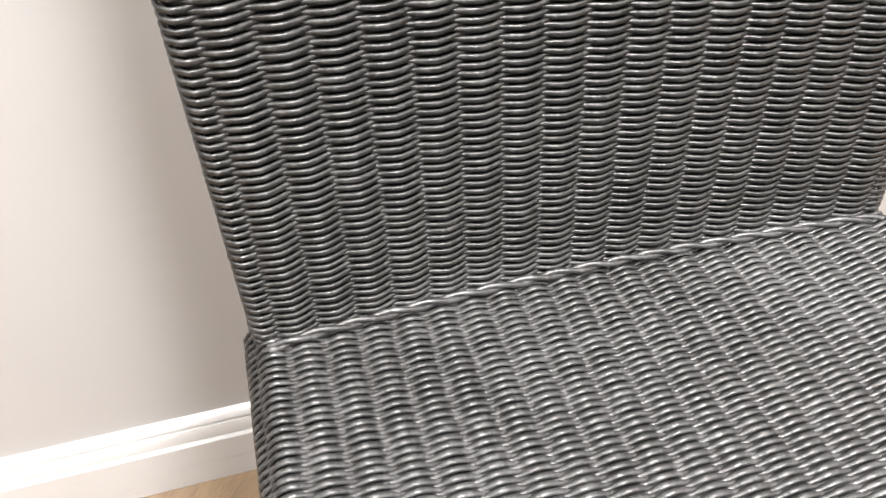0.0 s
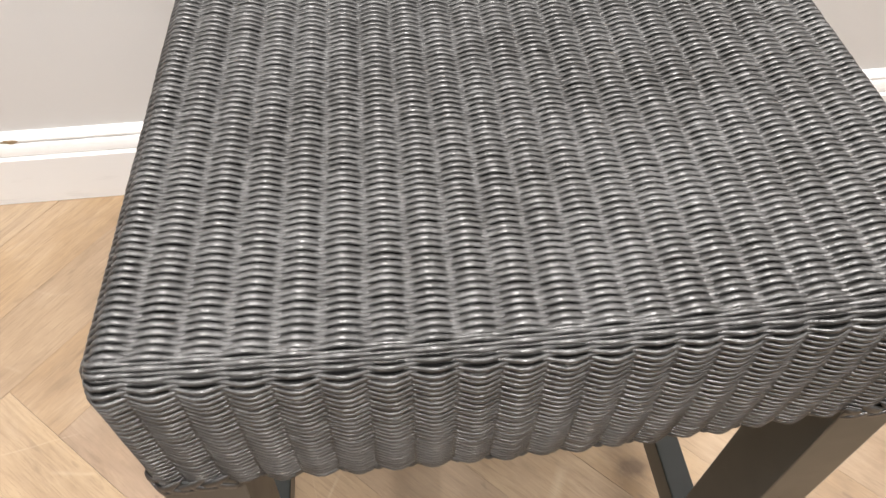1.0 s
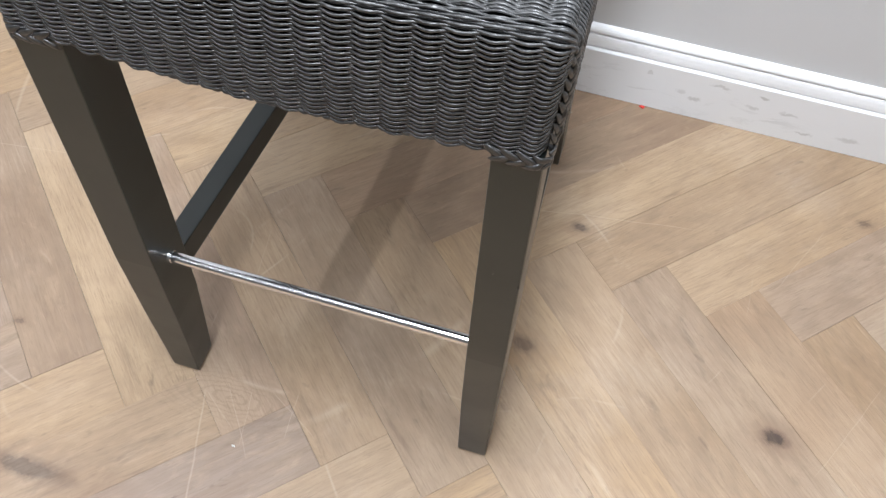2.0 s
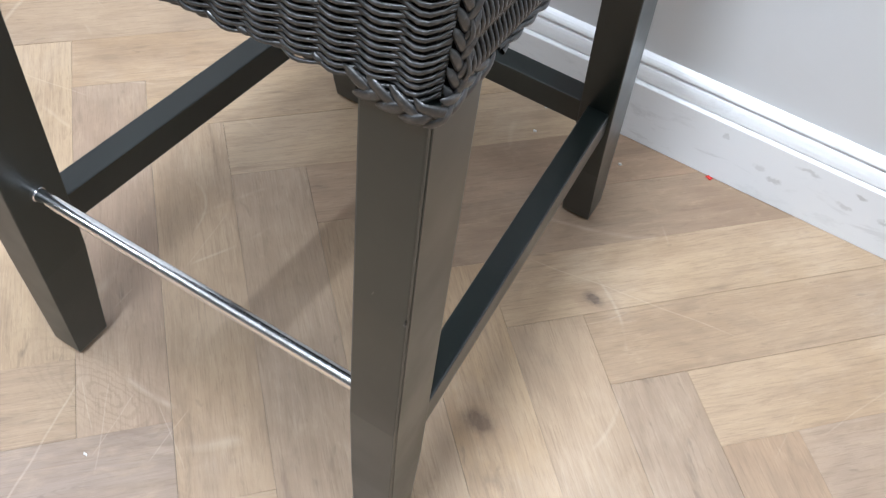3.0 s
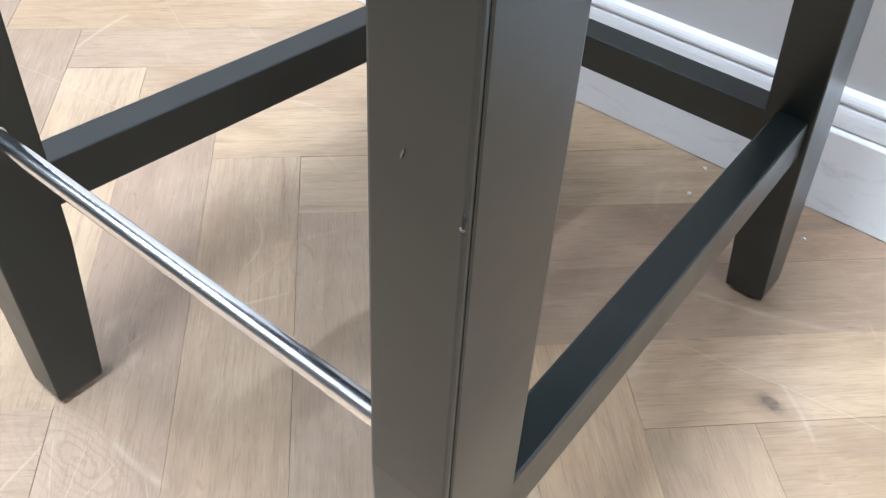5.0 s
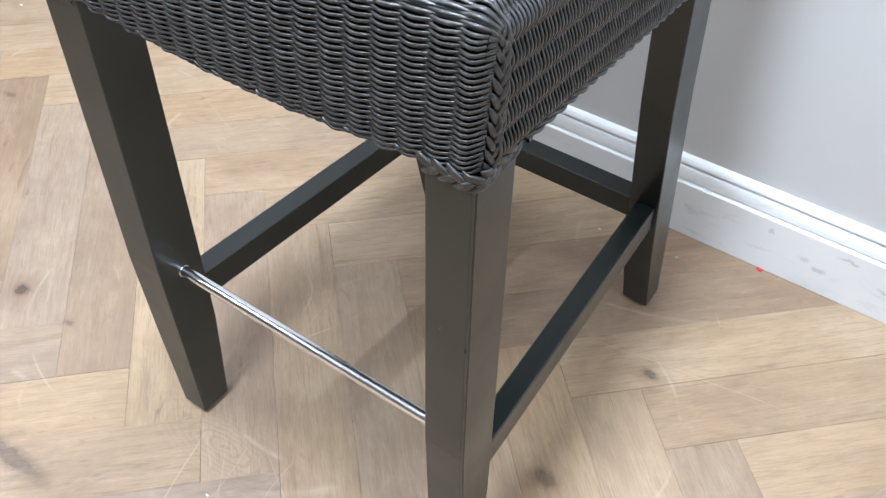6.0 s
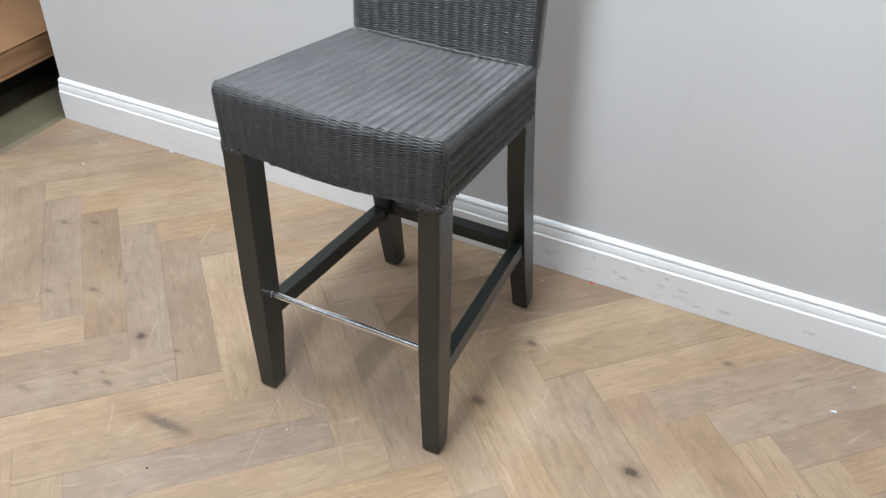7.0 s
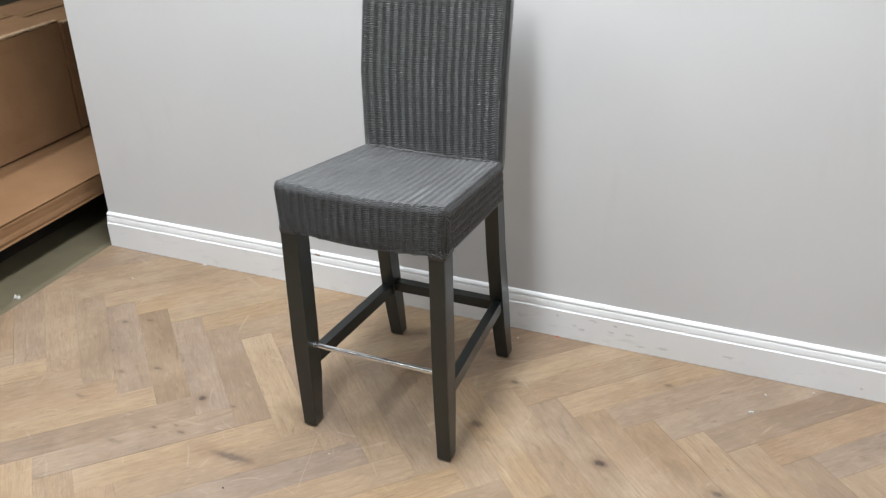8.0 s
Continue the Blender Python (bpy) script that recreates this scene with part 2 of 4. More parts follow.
def wicker_material():
    """Twisted paper cord, near black with a satin lacquer, dry and pale where it is rubbed; the seat top carries
    painted light.
    """
    k = Nodes("woven_cord")
    o = k.coord.outputs["Object"]
    patches = k.noise(o, 26.0, 5.0, 0.65)
    rubbed = k.noise(k.mapped((90.0, 60.0, 90.0)), 2.0, 4.0, 0.7)
    grit = k.noise(o, 620.0, 2.0, 0.6)
    c = k.mix(k.ramp(patches, [(0.35, 0.0), (0.75, 1.0)]), (0.0125, 0.0120, 0.0114), (0.0215, 0.0207, 0.0196))
    c = k.mix(k.ramp(rubbed, [(0.50, 0.0), (0.72, 0.55)]), c, (0.105, 0.104, 0.102))
    c = k.mix(k.ramp(grit, [(0.62, 0.0), (0.80, 0.40)]), c, (0.20, 0.197, 0.190))
    # overhead light on the sitting surface, painted as paleness over worn patches; it slopes down towards the back
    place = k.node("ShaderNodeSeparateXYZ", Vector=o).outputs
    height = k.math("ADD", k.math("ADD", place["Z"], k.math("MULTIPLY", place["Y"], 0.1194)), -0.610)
    seat_top = k.ramp(height, [(0.022, 0.0), (0.034, 1.0), (0.054, 1.0), (0.066, 0.0)])
    top_pale = k.math("ADD", k.ramp(k.noise(o, 11.0, 4.0, 0.6), [(0.38, 0.04), (0.70, 0.30)]), k.ramp(rubbed, [(0.45, 0.0), (0.70, 0.20)]))
    c = k.mix(k.math("MULTIPLY", seat_top, top_pale), c, (0.118, 0.120, 0.122))
    k.bump(grit, 0.30, 0.0005)
    rough = k.ramp(k.noise(o, 60.0, 4.0), [(0.3, 0.32), (0.7, 0.48)])
    return k.done(c, rough, spec=0.8)


def painted_wood_material():
    """Dark grey-green lacquer on beech, satin, with faint grain."""
    k = Nodes("grey_lacquer")
    o = k.coord.outputs["Object"]
    grain = k.noise(k.mapped((90.0, 90.0, 4.0)), 2.0, 3.0, 0.6)
    cloud = k.noise(o, 9.0, 4.0)
    c = k.mix(k.ramp(cloud, [(0.35, 0.0), (0.7, 1.0)]), (0.0096, 0.0136, 0.0120), (0.0138, 0.0186, 0.0165))
    c = k.mix(k.ramp(grain, [(0.35, 0.0), (0.75, 0.25)]), c, (0.0095, 0.0108, 0.0098))
    rough = k.ramp(k.noise(o, 14.0, 3.0), [(0.3, 0.29), (0.75, 0.40)])
    return k.done(c, rough, spec=0.62)


def chrome_material():
    k = Nodes("chrome")
    rough = k.ramp(k.noise(k.coord.outputs["Object"], 60.0, 4.0), [(0.35, 0.17), (0.8, 0.23)])
    return k.done((0.86, 0.87, 0.89), rough, 1.0)


def wall_material():
    """Matt grey emulsion with roller texture."""
    k = Nodes("wall_paint")
    o = k.coord.outputs["Object"]
    cloud = k.noise(o, 1.3, 4.0)
    c = k.mix(k.ramp(cloud, [(0.3, 0.0), (0.7, 1.0)]), (0.538, 0.535, 0.530), (0.573, 0.570, 0.565))
    smear = k.noise(k.mapped((1.5, 1.5, 0.5)), 5.0, 5.0, 0.6, 0.8)
    c = k.mix(k.ramp(smear, [(0.62, 0.0), (0.85, 0.22)]), c, (0.44, 0.425, 0.405))
    k.bump(k.noise(o, 260.0, 3.0), 0.10, 0.0006)
    return k.done(c, 0.62, spec=0.3)


WALL_Y = 0.433
# x, z, half length, half height, strength
MARKS = [(0.367, 0.040, 0.012, 0.005, 0.6), (0.463, 0.073, 0.012, 0.004, 0.75), (0.505, 0.052, 0.016, 0.004, 0.6), (0.453, 0.050, 0.010, 0.004, 0.5), (0.539, 0.022, 0.016, 0.004, 0.65),
         (0.293, 0.073, 0.004, 0.005, 0.5), (0.398, 0.075, 0.018, 0.003, 0.55), (0.602, 0.029, 0.020, 0.005, 0.5), (0.345, 0.050, 0.010, 0.006, 0.4), (0.78, 0.045, 0.020, 0.005, 0.5), (1.12, 0.030, 0.006, 0.005, 0.7)]


def skirting_material():
    """White satin paint, scuffed grey along the lower part."""
    k = Nodes("white_paint")
    o = k.coord.outputs["Object"]
    scuff = k.noise(k.mapped((10.0, 10.0, 34.0)), 1.6, 5.0, 0.7, 0.6)
    place = k.noise(k.mapped((1.0, 1.0, 5.0)), 2.3, 2.0)
    c = k.mix(k.ramp(k.noise(o, 3.0, 3.0), [(0.3, 0.0), (0.7, 1.0)]), (0.73, 0.73, 0.73), (0.77, 0.77, 0.77))
    f = k.math("MULTIPLY", k.ramp(scuff, [(0.55, 0.0), (0.66, 1.0)]), k.ramp(place, [(0.46, 0.0), (0.60, 0.26)]))
    c = k.mix(f, c, (0.36, 0.35, 0.33))
    # knocks and rubbed marks where chairs have struck it
    wob = k.node("ShaderNodeTexNoise", Vector=o, Scale=60.0, Detail=4.0, Roughness=0.7).outputs["Color"]
    off = k.node("ShaderNodeVectorMath", Vector=wob)
    off.operation = "MULTIPLY_ADD"
    off.inputs[1].default_value, off.inputs[2].default_value = (0.030, 0.0, 0.018), (-0.015, 0.0, -0.009)
    for x, z, long, tall, most in MARKS:
        away = k.node("ShaderNodeVectorMath")
        away.operation = "SUBTRACT"
        k.tree.links.new(o, away.inputs[0])
        away.inputs[1].default_value = (x, WALL_Y, z)
        shaken = k.node("ShaderNodeVectorMath")
        shaken.operation = "ADD"
        k.tree.links.new(away.outputs["Vector"], shaken.inputs[0])
        k.tree.links.new(off.outputs["Vector"], shaken.inputs[1])
        d = k.node("ShaderNodeVectorMath", Vector=k.mapped((1.0 / long, 0.0, 1.0 / tall), source=shaken.outputs["Vector"]))
        d.operation = "LENGTH"
        c = k.mix(k.ramp(d.outputs["Value"], [(0.45, most * 0.7), (1.0, 0.0)]), c, (0.34, 0.325, 0.30))
    k.bump(k.noise(o, 190.0, 3.0), 0.08, 0.0006)
    return k.done(c, 0.48, spec=0.32)


def cardboard_material():
    k = Nodes("cardboard")
    o = k.coord.outputs["Object"]
    flute = k.noise(k.mapped((1.0, 90.0, 1.0)), 2.0, 2.0)
    cloud = k.noise(o, 4.0, 4.0)
    c = k.mix(k.ramp(cloud, [(0.3, 0.0), (0.7, 1.0)]), (0.215, 0.118, 0.056), (0.270, 0.154, 0.078))
    c = k.mix(k.ramp(k.noise(o, 130.0, 3.0), [(0.5, 0.0), (0.8, 0.35)]), c, (0.185, 0.105, 0.052))
    k.bump(flute, 0.04, 0.001)
    return k.done(c, 0.8, spec=0.2)


def plain_material(name, color, rough, spread=0.15, size=8.0, spec=0.4):
    k = Nodes(name)
    dark = tuple(v * (1 - spread) for v in color)
    light = tuple(min(1.0, v * (1 + spread)) for v in color)
    n = k.noise(k.coord.outputs["Object"], size, 5.0, 0.6)
    k.bump(k.noise(k.coord.outputs["Object"], size * 30, 3.0), 0.15, 0.001)
    return k.done(k.mix(k.ramp(n, [(0.3, 0.0), (0.7, 1.0)]), dark, light), rough, spec=spec)


def glow_material():
    k = Nodes("lamp_diffuser")
    k.put(k.bsdf, "Emission Color", (1.0, 0.965, 0.92, 1))
    k.put(k.bsdf, "Emission Strength", 4.0)
    return k.done((0.9, 0.9, 0.88), 0.5)


OAK, WICKER, LACQUER, CHROME = oak_material(), wicker_material(), painted_wood_material(), chrome_material()
WALL, SKIRTING, CARD, GLOW = wall_material(), skirting_material(), cardboard_material(), glow_material()
CONCRETE = plain_material("concrete", (0.140, 0.120, 0.074), 0.75, 0.2, 5.0)
UNDERLAY = plain_material("underlay", (0.115, 0.080, 0.052), 0.9)
CORE = plain_material("dark_core", (0.008, 0.008, 0.008), 0.9, spec=0.1)
# timber taken near black, so the gap's shade is partly in the colour
PALLET = plain_material("pallet_near_black", (0.030, 0.023, 0.017), 0.8, 0.3, 12.0)
CEIL = plain_material("ceiling_paint", (0.62, 0.61, 0.60), 0.8, 0.05)
STEEL = plain_material("white_metal", (0.75, 0.75, 0.74), 0.4, 0.05)
RUBBER = plain_material("grey_plastic", (0.50, 0.49, 0.47), 0.55)
SCRATCH = plain_material("scratched_lacquer", (0.10, 0.10, 0.095), 0.6)
BRUISE = plain_material("bruised_lacquer", (0.012, 0.013, 0.012), 0.5)
PAPER = plain_material("paper_scrap", (0.56, 0.55, 0.52), 0.7)
RED = plain_material("red_tape", (0.55, 0.04, 0.03), 0.5)
# for the unseen walls, a darker grey that returns less bounced light
SHADE = plain_material("unseen_wall_grey", (0.26, 0.255, 0.25), 0.8)
TAPE = plain_material("parcel_tape", (0.30, 0.175, 0.085), 0.22, 0.10)
TORN = plain_material("torn_card", (0.40, 0.27, 0.16), 0.9, 0.2, 40.0)
CHIP = plain_material("bare_wood", (0.34, 0.25, 0.15), 0.8, 0.2, 60.0)


# ---- building helpers ----
def mesh_from(name, verts, faces, material, smooth=False):
    me = bpy.data.meshes.new(name)
    me.from_pydata([tuple(map(float, v)) for v in verts], [], [tuple(map(int, f)) for f in faces])
    me.materials.append(material)
    if smooth:
        me.polygons.foreach_set("use_smooth", [True] * len(me.polygons))
    me.update()
    return me


def part(name, data, material, parent, label="", smooth=False):
    """Links a bmesh, or a mesh, as one object under a thing or a part."""
    if isinstance(data, bmesh.types.BMesh):
        bmesh.ops.recalc_face_normals(data, faces=data.faces)
        me = bpy.data.meshes.new(name)
        data.to_mesh(me)
        data.free()
        me.materials.append(material)
        if smooth:
            me.polygons.foreach_set("use_smooth", [True] * len(me.polygons))
    else:
        me = data
    ob = new(name, me)
    if parent is not None:
        ob.parent = parent
    if label:
        ob["label"] = label
    return ob


def empty(name, at=(0, 0, 0), **tags):
    ob = new(name)
    ob.location = at
    return tagged(ob, **tags)


def box_bm(lo, hi, bevel=0.0, segments=2):
    bm = bmesh.new()
    bmesh.ops.create_cube(bm, size=1.0)
    for v in bm.verts:
        for n in range(3):
            v.co[n] = lo[n] if v.co[n] < 0 else hi[n]
    if bevel:
        bmesh.ops.bevel(bm, geom=bm.edges[:], offset=bevel, segments=segments, profile=0.7, affect="EDGES")
    return bm


def loft_bm(rings, bevel=0.0):
    """A solid through rings of corners, one above the other."""
    bm = bmesh.new()
    made = [[bm.verts.new(p) for p in ring] for ring in rings]
    n = len(made[0])
    for a, b in zip(made, made[1:]):
        for i in range(n):
            bm.faces.new((a[i], a[(i + 1) % n], b[(i + 1) % n], b[i]))
    bm.faces.new(made[0][::-1])
    bm.faces.new(made[-1])
    bmesh.ops.recalc_face_normals(bm, faces=bm.faces)
    if bevel:
        sharp = [e for e in bm.edges if len(e.link_faces) == 2 and e.calc_face_angle() > 1.2]
        bmesh.ops.bevel(bm, geom=sharp, offset=bevel, segments=2, profile=0.6, affect="EDGES")
    return bm


def profile_bm(points, x0, x1):
    """A profile of (y, z) drawn out along x."""
    return loft_bm([[(x, y, z) for y, z in points] for x in (x0, x1)])


def tubes_mesh(name, paths, sides, material):
    """Closed cords, each given by arrays of centres, of one side vector and of another."""
    verts, faces, base = [], [], 0
    turn = np.linspace(0, 2 * np.pi, sides, endpoint=False)
    for centre, across, out in paths:
        n = len(centre)
        ring = centre[:, None] + np.cos(turn)[None, :, None] * across[:, None] + np.sin(turn)[None, :, None] * out[:, None]
        verts.append(ring.reshape(-1, 3))
        i, j = np.meshgrid(np.arange(n - 1), np.arange(sides), indexing="ij")
        k = (j + 1) % sides
        faces.append((base + np.stack([i * sides + j, i * sides + k, (i + 1) * sides + k, (i + 1) * sides + j], -1)).reshape(-1, 4))
        base += n * sides
    verts, faces = np.concatenate(verts), np.concatenate(faces)
    me = bpy.data.meshes.new(name)
    me.vertices.add(len(verts))
    me.vertices.foreach_set("co", verts.ravel())
    me.loops.add(faces.size)
    me.loops.foreach_set("vertex_index", faces.ravel())
    me.polygons.add(len(faces))
    me.polygons.foreach_set("loop_start", np.arange(len(faces)) * 4)
    me.polygons.foreach_set("use_smooth", np.ones(len(faces), bool))
    me.materials.append(material)
    me.update(calc_edges=True)
    me.validate()
    return me


# ---- the room ----
WALL_END = -1.358
FLOOR_END = -1.365
def build_room():
    t = 0.11
    wall = tagged(new("wall_north", bpy.data.meshes.new("wall_north")), "smooth light grey painted partition wall with a free end", "wall", kind="structure")
    bm = box_bm((WALL_END, WALL_Y, -0.02), (4.2, WALL_Y + t, CEILING))
    bm.to_mesh(wall.data)
    bm.free()
    wall.data.materials.append(WALL)
    # walls out of view, added to close the room around the lamps
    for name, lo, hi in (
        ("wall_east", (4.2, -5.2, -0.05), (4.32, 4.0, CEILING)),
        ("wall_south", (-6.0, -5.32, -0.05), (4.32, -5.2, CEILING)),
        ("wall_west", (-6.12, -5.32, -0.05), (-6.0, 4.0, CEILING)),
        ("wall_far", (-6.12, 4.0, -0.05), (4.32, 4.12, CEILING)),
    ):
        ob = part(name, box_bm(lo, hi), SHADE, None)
        tagged(ob, "unseen added room wall, greyer than the partition", "wall", kind="structure")
    ob = part("ceiling", box_bm((-6.12, -5.32, CEILING), (4.32, 4.12, CEILING + 0.1)), CEIL, None)
    tagged(ob, "plain white painted ceiling", "ceiling", kind="structure")
    ob = part("ground", box_bm((-6.12, -5.32, -0.12), (4.32, 4.12, -0.018)), CONCRETE, None)
    tagged(ob, "bare olive-grey concrete floor", "floor", kind="structure")
    # skirting board, moulded along its top
    y = WALL_Y - 0.016
    prof = [(0.016, 0.0), (0.0, 0.0), (0.0, 0.0882), (0.0008, 0.0896), (0.0030, 0.0920), (0.0052, 0.0925), (0.0052, 0.0937), (0.0030, 0.0942),
            (0.0036, 0.1010), (0.0048, 0.1080), (0.0062, 0.1130), (0.0096, 0.1138), (0.0096, 0.1160), (0.0066, 0.1168), (0.0066, 0.1192), (0.0076, 0.1222), (0.0094, 0.1250), (0.0122, 0.1270), (0.016, 0.1284)]
    ob = part("baseboard", profile_bm([(y + d, z + 0.0008) for d, z in prof], WALL_END - 0.002, 4.2), SKIRTING, None)
    board = tagged(ob, "white painted moulded baseboard with grey scuffs", "baseboard", kind="structure")
    # a chip in the paint of its moulded top
    bm = bmesh.new()
    rng = random.Random(9)
    pts = [(math.cos(a) * 0.013 * rng.uniform(0.6, 1.1), math.sin(a) * 0.0042 * rng.uniform(0.5, 1.1)) for a in np.linspace(0, 2 * np.pi, 12, endpoint=False)]
    for dy in (0.0, 0.0016):
        ring = [bm.verts.new((-0.508 + px, y + 0.0064 + dy, 0.1195 + pz)) for px, pz in pts]
        bm.faces.new(ring)
    part("paint_chip", bm, CHIP, board, "brown chip in the white paint")


def tube_fixture(x, y, size_x, size_y):
    a, b = size_x / 2, size_y / 2
    # housings for all lamps, the added fill ones too; none comes into view
    lamp = empty("ceiling_light", (x, y, CEILING), label="unseen white linear ceiling light, inferred from shadows or added as fill", category="ceiling light", group="ceiling lights")
    part("housing", box_bm((-a - 0.03, -b - 0.03, -0.06), (a + 0.03, b + 0.03, 0.0), 0.006), STEEL, lamp)
    part("diffuser", box_bm((-a - 0.005, -b - 0.005, -0.078), (a + 0.005, b + 0.005, -0.062), 0.005), GLOW, lamp)


# ---- the oak floor ----
REGION = (FLOOR_END, 3.2, -3.4, WALL_Y - 0.001)


def clip_poly(poly, axis, limit, keep_above):
    """The part of a convex outline on one side of a line."""
    out = []
    for a, b in zip(poly, poly[1:] + poly[:1]):
        da, db = a[axis] - limit, b[axis] - limit
        if not keep_above:
            da, db = -da, -db
        if da >= 0:
            out.append(a)
        if (da > 0 > db) or (da < 0 < db):
            f = da / (da - db)
            out.append((a[0] + f * (b[0] - a[0]), a[1] + f * (b[1] - a[1])))
    return out


def plank_mesh(outline, rng):
    """A plank from its outline in its own x, y, with eased upper edges."""
    n, e = len(outline), 0.00022
    cx, cy = sum(p[0] for p in outline) / n, sum(p[1] for p in outline) / n
    top = []
    for px, py in outline:
        d = math.hypot(px - cx, py - cy)
        top.append((px - (px - cx) / d * e * 1.6, py - (py - cy) / d * e * 1.6))
    h = rng.uniform(-0.0003, 0.0003)
    verts = [(*p, -0.017) for p in outline] + [(*p, -0.0004 + h) for p in outline] + [(*p, h) for p in top]
    faces = [tuple(range(2 * n, 3 * n))]
    for k in (0, n):
        for i in range(n):
            j = (i + 1) % n
            faces.append((k + i, k + j, k + n + j, k + n + i))
    return mesh_from("plank", verts, faces, OAK)


def herringbone():
    """Places and outlines of all planks: (pose, outline in the plank's own axes, distance from the stool)."""
    w, length, gap, r2 = PLANK_W, PLANK_L, 0.00012, math.sqrt(0.5)
    planks = []
    for row in range(-60, 61):
        for k in range(-6, 7):
            for kind in (0, 1):
                a, b = row * w - length * k, row * w + length * k
                if kind == 0:
                    p0, p1, q0, q1 = a, a + length, b, b + w
                else:
                    p0, p1, q0, q1 = a - w, a, b, b + length
                p0, p1, q0, q1 = p0 + gap, p1 - gap, q0 + gap, q1 - gap
                pc, qc = (p0 + p1) / 2, (q0 + q1) / 2
                x, y = HERRING_X + (pc + qc) * r2, HERRING_Y + (pc - qc) * r2
                if not (REGION[0] - 0.4 < x < REGION[1] + 0.4 and REGION[2] - 0.4 < y < REGION[3] + 0.4):
                    continue
                corners = [(HERRING_X + (p + q) * r2, HERRING_Y + (p - q) * r2) for p, q in ((p0, q0), (p1, q0), (p1, q1), (p0, q1))]
                for axis, limit, above in ((0, REGION[0], True), (0, REGION[1], False), (1, REGION[2], True), (1, REGION[3], False)):
                    corners = clip_poly(corners, axis, limit, above) if len(corners) > 2 else corners
                if len(corners) < 3:
                    continue
                area = abs(sum(a[0] * b[1] - a[1] * b[0] for a, b in zip(corners, corners[1:] + corners[:1]))) / 2
                if area < 2e-5:
                    continue
                turn = 45.0 if kind == 0 else -45.0
                c, s = math.cos(radians(turn)), math.sin(radians(turn))
                own = [((px - x) * c + (py - y) * s, -(px - x) * s + (py - y) * c) for px, py in corners]
                if sum(a[0] * b[1] - a[1] * b[0] for a, b in zip(own, own[1:] + own[:1])) < 0:
                    own.reverse()
                planks.append((x, y, turn, own))
    return planks


def build_floor():
    rng = random.Random(5)
    floor = part("floor", box_bm((REGION[0] + 0.003, REGION[2], -0.0178), (REGION[1], REGION[3], -0.0035)), UNDERLAY, None)
    tagged(floor, "oiled oak herringbone parquet floor with scratches", "floor", kind="structure")
    planks = herringbone()
    planks.sort(key=lambda p: math.hypot(p[0] + 0.1, (p[1] + 0.25) * 1.25))
    shared = {}
    rest = []
    for n, (x, y, turn, own) in enumerate(planks):
        if n >= 300:
            rest.append((x, y, turn, own))
            continue
        whole = len(own) == 4 and abs(max(p[0] for p in own) - min(p[0] for p in own) - PLANK_L) < 0.002 and abs(max(p[1] for p in own) - min(p[1] for p in own) - PLANK_W) < 0.002
        if whole:
            key = rng.randrange(4)
            if key not in shared:
                shared[key] = plank_mesh(own, rng)
            me = shared[key]
        else:
            me = plank_mesh(own, rng)
        ob = new("plank", me)
        ob.parent = floor
        ob.matrix_local = pose(x, y, rng.uniform(-0.00025, 0.00025), 0, 0, turn)
    verts, faces = [], []
    for x, y, turn, own in rest:
        base, c, s = len(verts), math.cos(radians(turn)), math.sin(radians(turn))
        for z in (-0.017, 0.0):
            verts += [(x + px * c - py * s, y + px * s + py * c, z) for px, py in own]
        n = len(own)
        faces.append(tuple(range(base + n, base + 2 * n)))
        faces += [(base + i, base + (i + 1) % n, base + n + (i + 1) % n, base + n + i) for i in range(n)]
    if rest:
        ob = part("outer_planks", mesh_from("outer_planks", verts, faces, OAK_FAR), OAK_FAR, floor)
        tagged(ob, kind="stuff")


# ---- the stool ----
U = 1.056
STOOL_X = 0.008


def vec(*v):
    return Vector(v) * U


def leg_rings(sx, levels, grooved=False):
    """Rings of a leg's four corners; levels: z, outer x, inner x, front y, back y."""
    rings = []
    for z, xo, xi, yf, yb in levels:
        a, b = STOOL_X + sx * xi, STOOL_X + sx * xo
        line = [vec(b, yf + 0.0030, z), vec(b - sx * 0.0007, yf + 0.0036, z), vec(b, yf + 0.0042, z)] if grooved else []
        rings.append([vec(a, yf, z), vec(b, yf, z), *line, vec(b, yb, z), vec(a, yb, z)])
    return rings


def seat_half(y):
    f = (y + 0.209) / 0.36
    return 0.1985 + (0.1765 - 0.1985) * f


def seat_mid(y):
    return STOOL_X - 0.002 + 0.0110 * (y + 0.209) / 0.36


def seat_z(s, y):
    f = (y + 0.209) / 0.36
    dish = (1 - s * s)
    return 0.650 - 0.043 * f - 0.0105 * dish - 0.004 * dish * math.sin(math.pi * min(1, max(0, f)))


FRONT_Y, EDGE_R, APRON = -0.2085, 0.0135, 0.1070
COLS, ROW = 21, 0.00200
CORD_A, CORD_T, CORD_N, RIB = 0.00145, 0.00126, 0.00098, 0.00095


def side_drop(y):
    """The height of the seat's sides, a little less towards the back."""
    return APRON - 0.004 - 0.004 * (y + 0.209) / 0.36


def weave_height(c, row):
    """How far a cord of that row stands off the cloth at column position c."""
    wave = np.cos(np.pi * (c + row))
    return CORD_A * np.sign(wave) * np.abs(wave) ** 0.55 + RIB * np.cos(2 * np.pi * c)


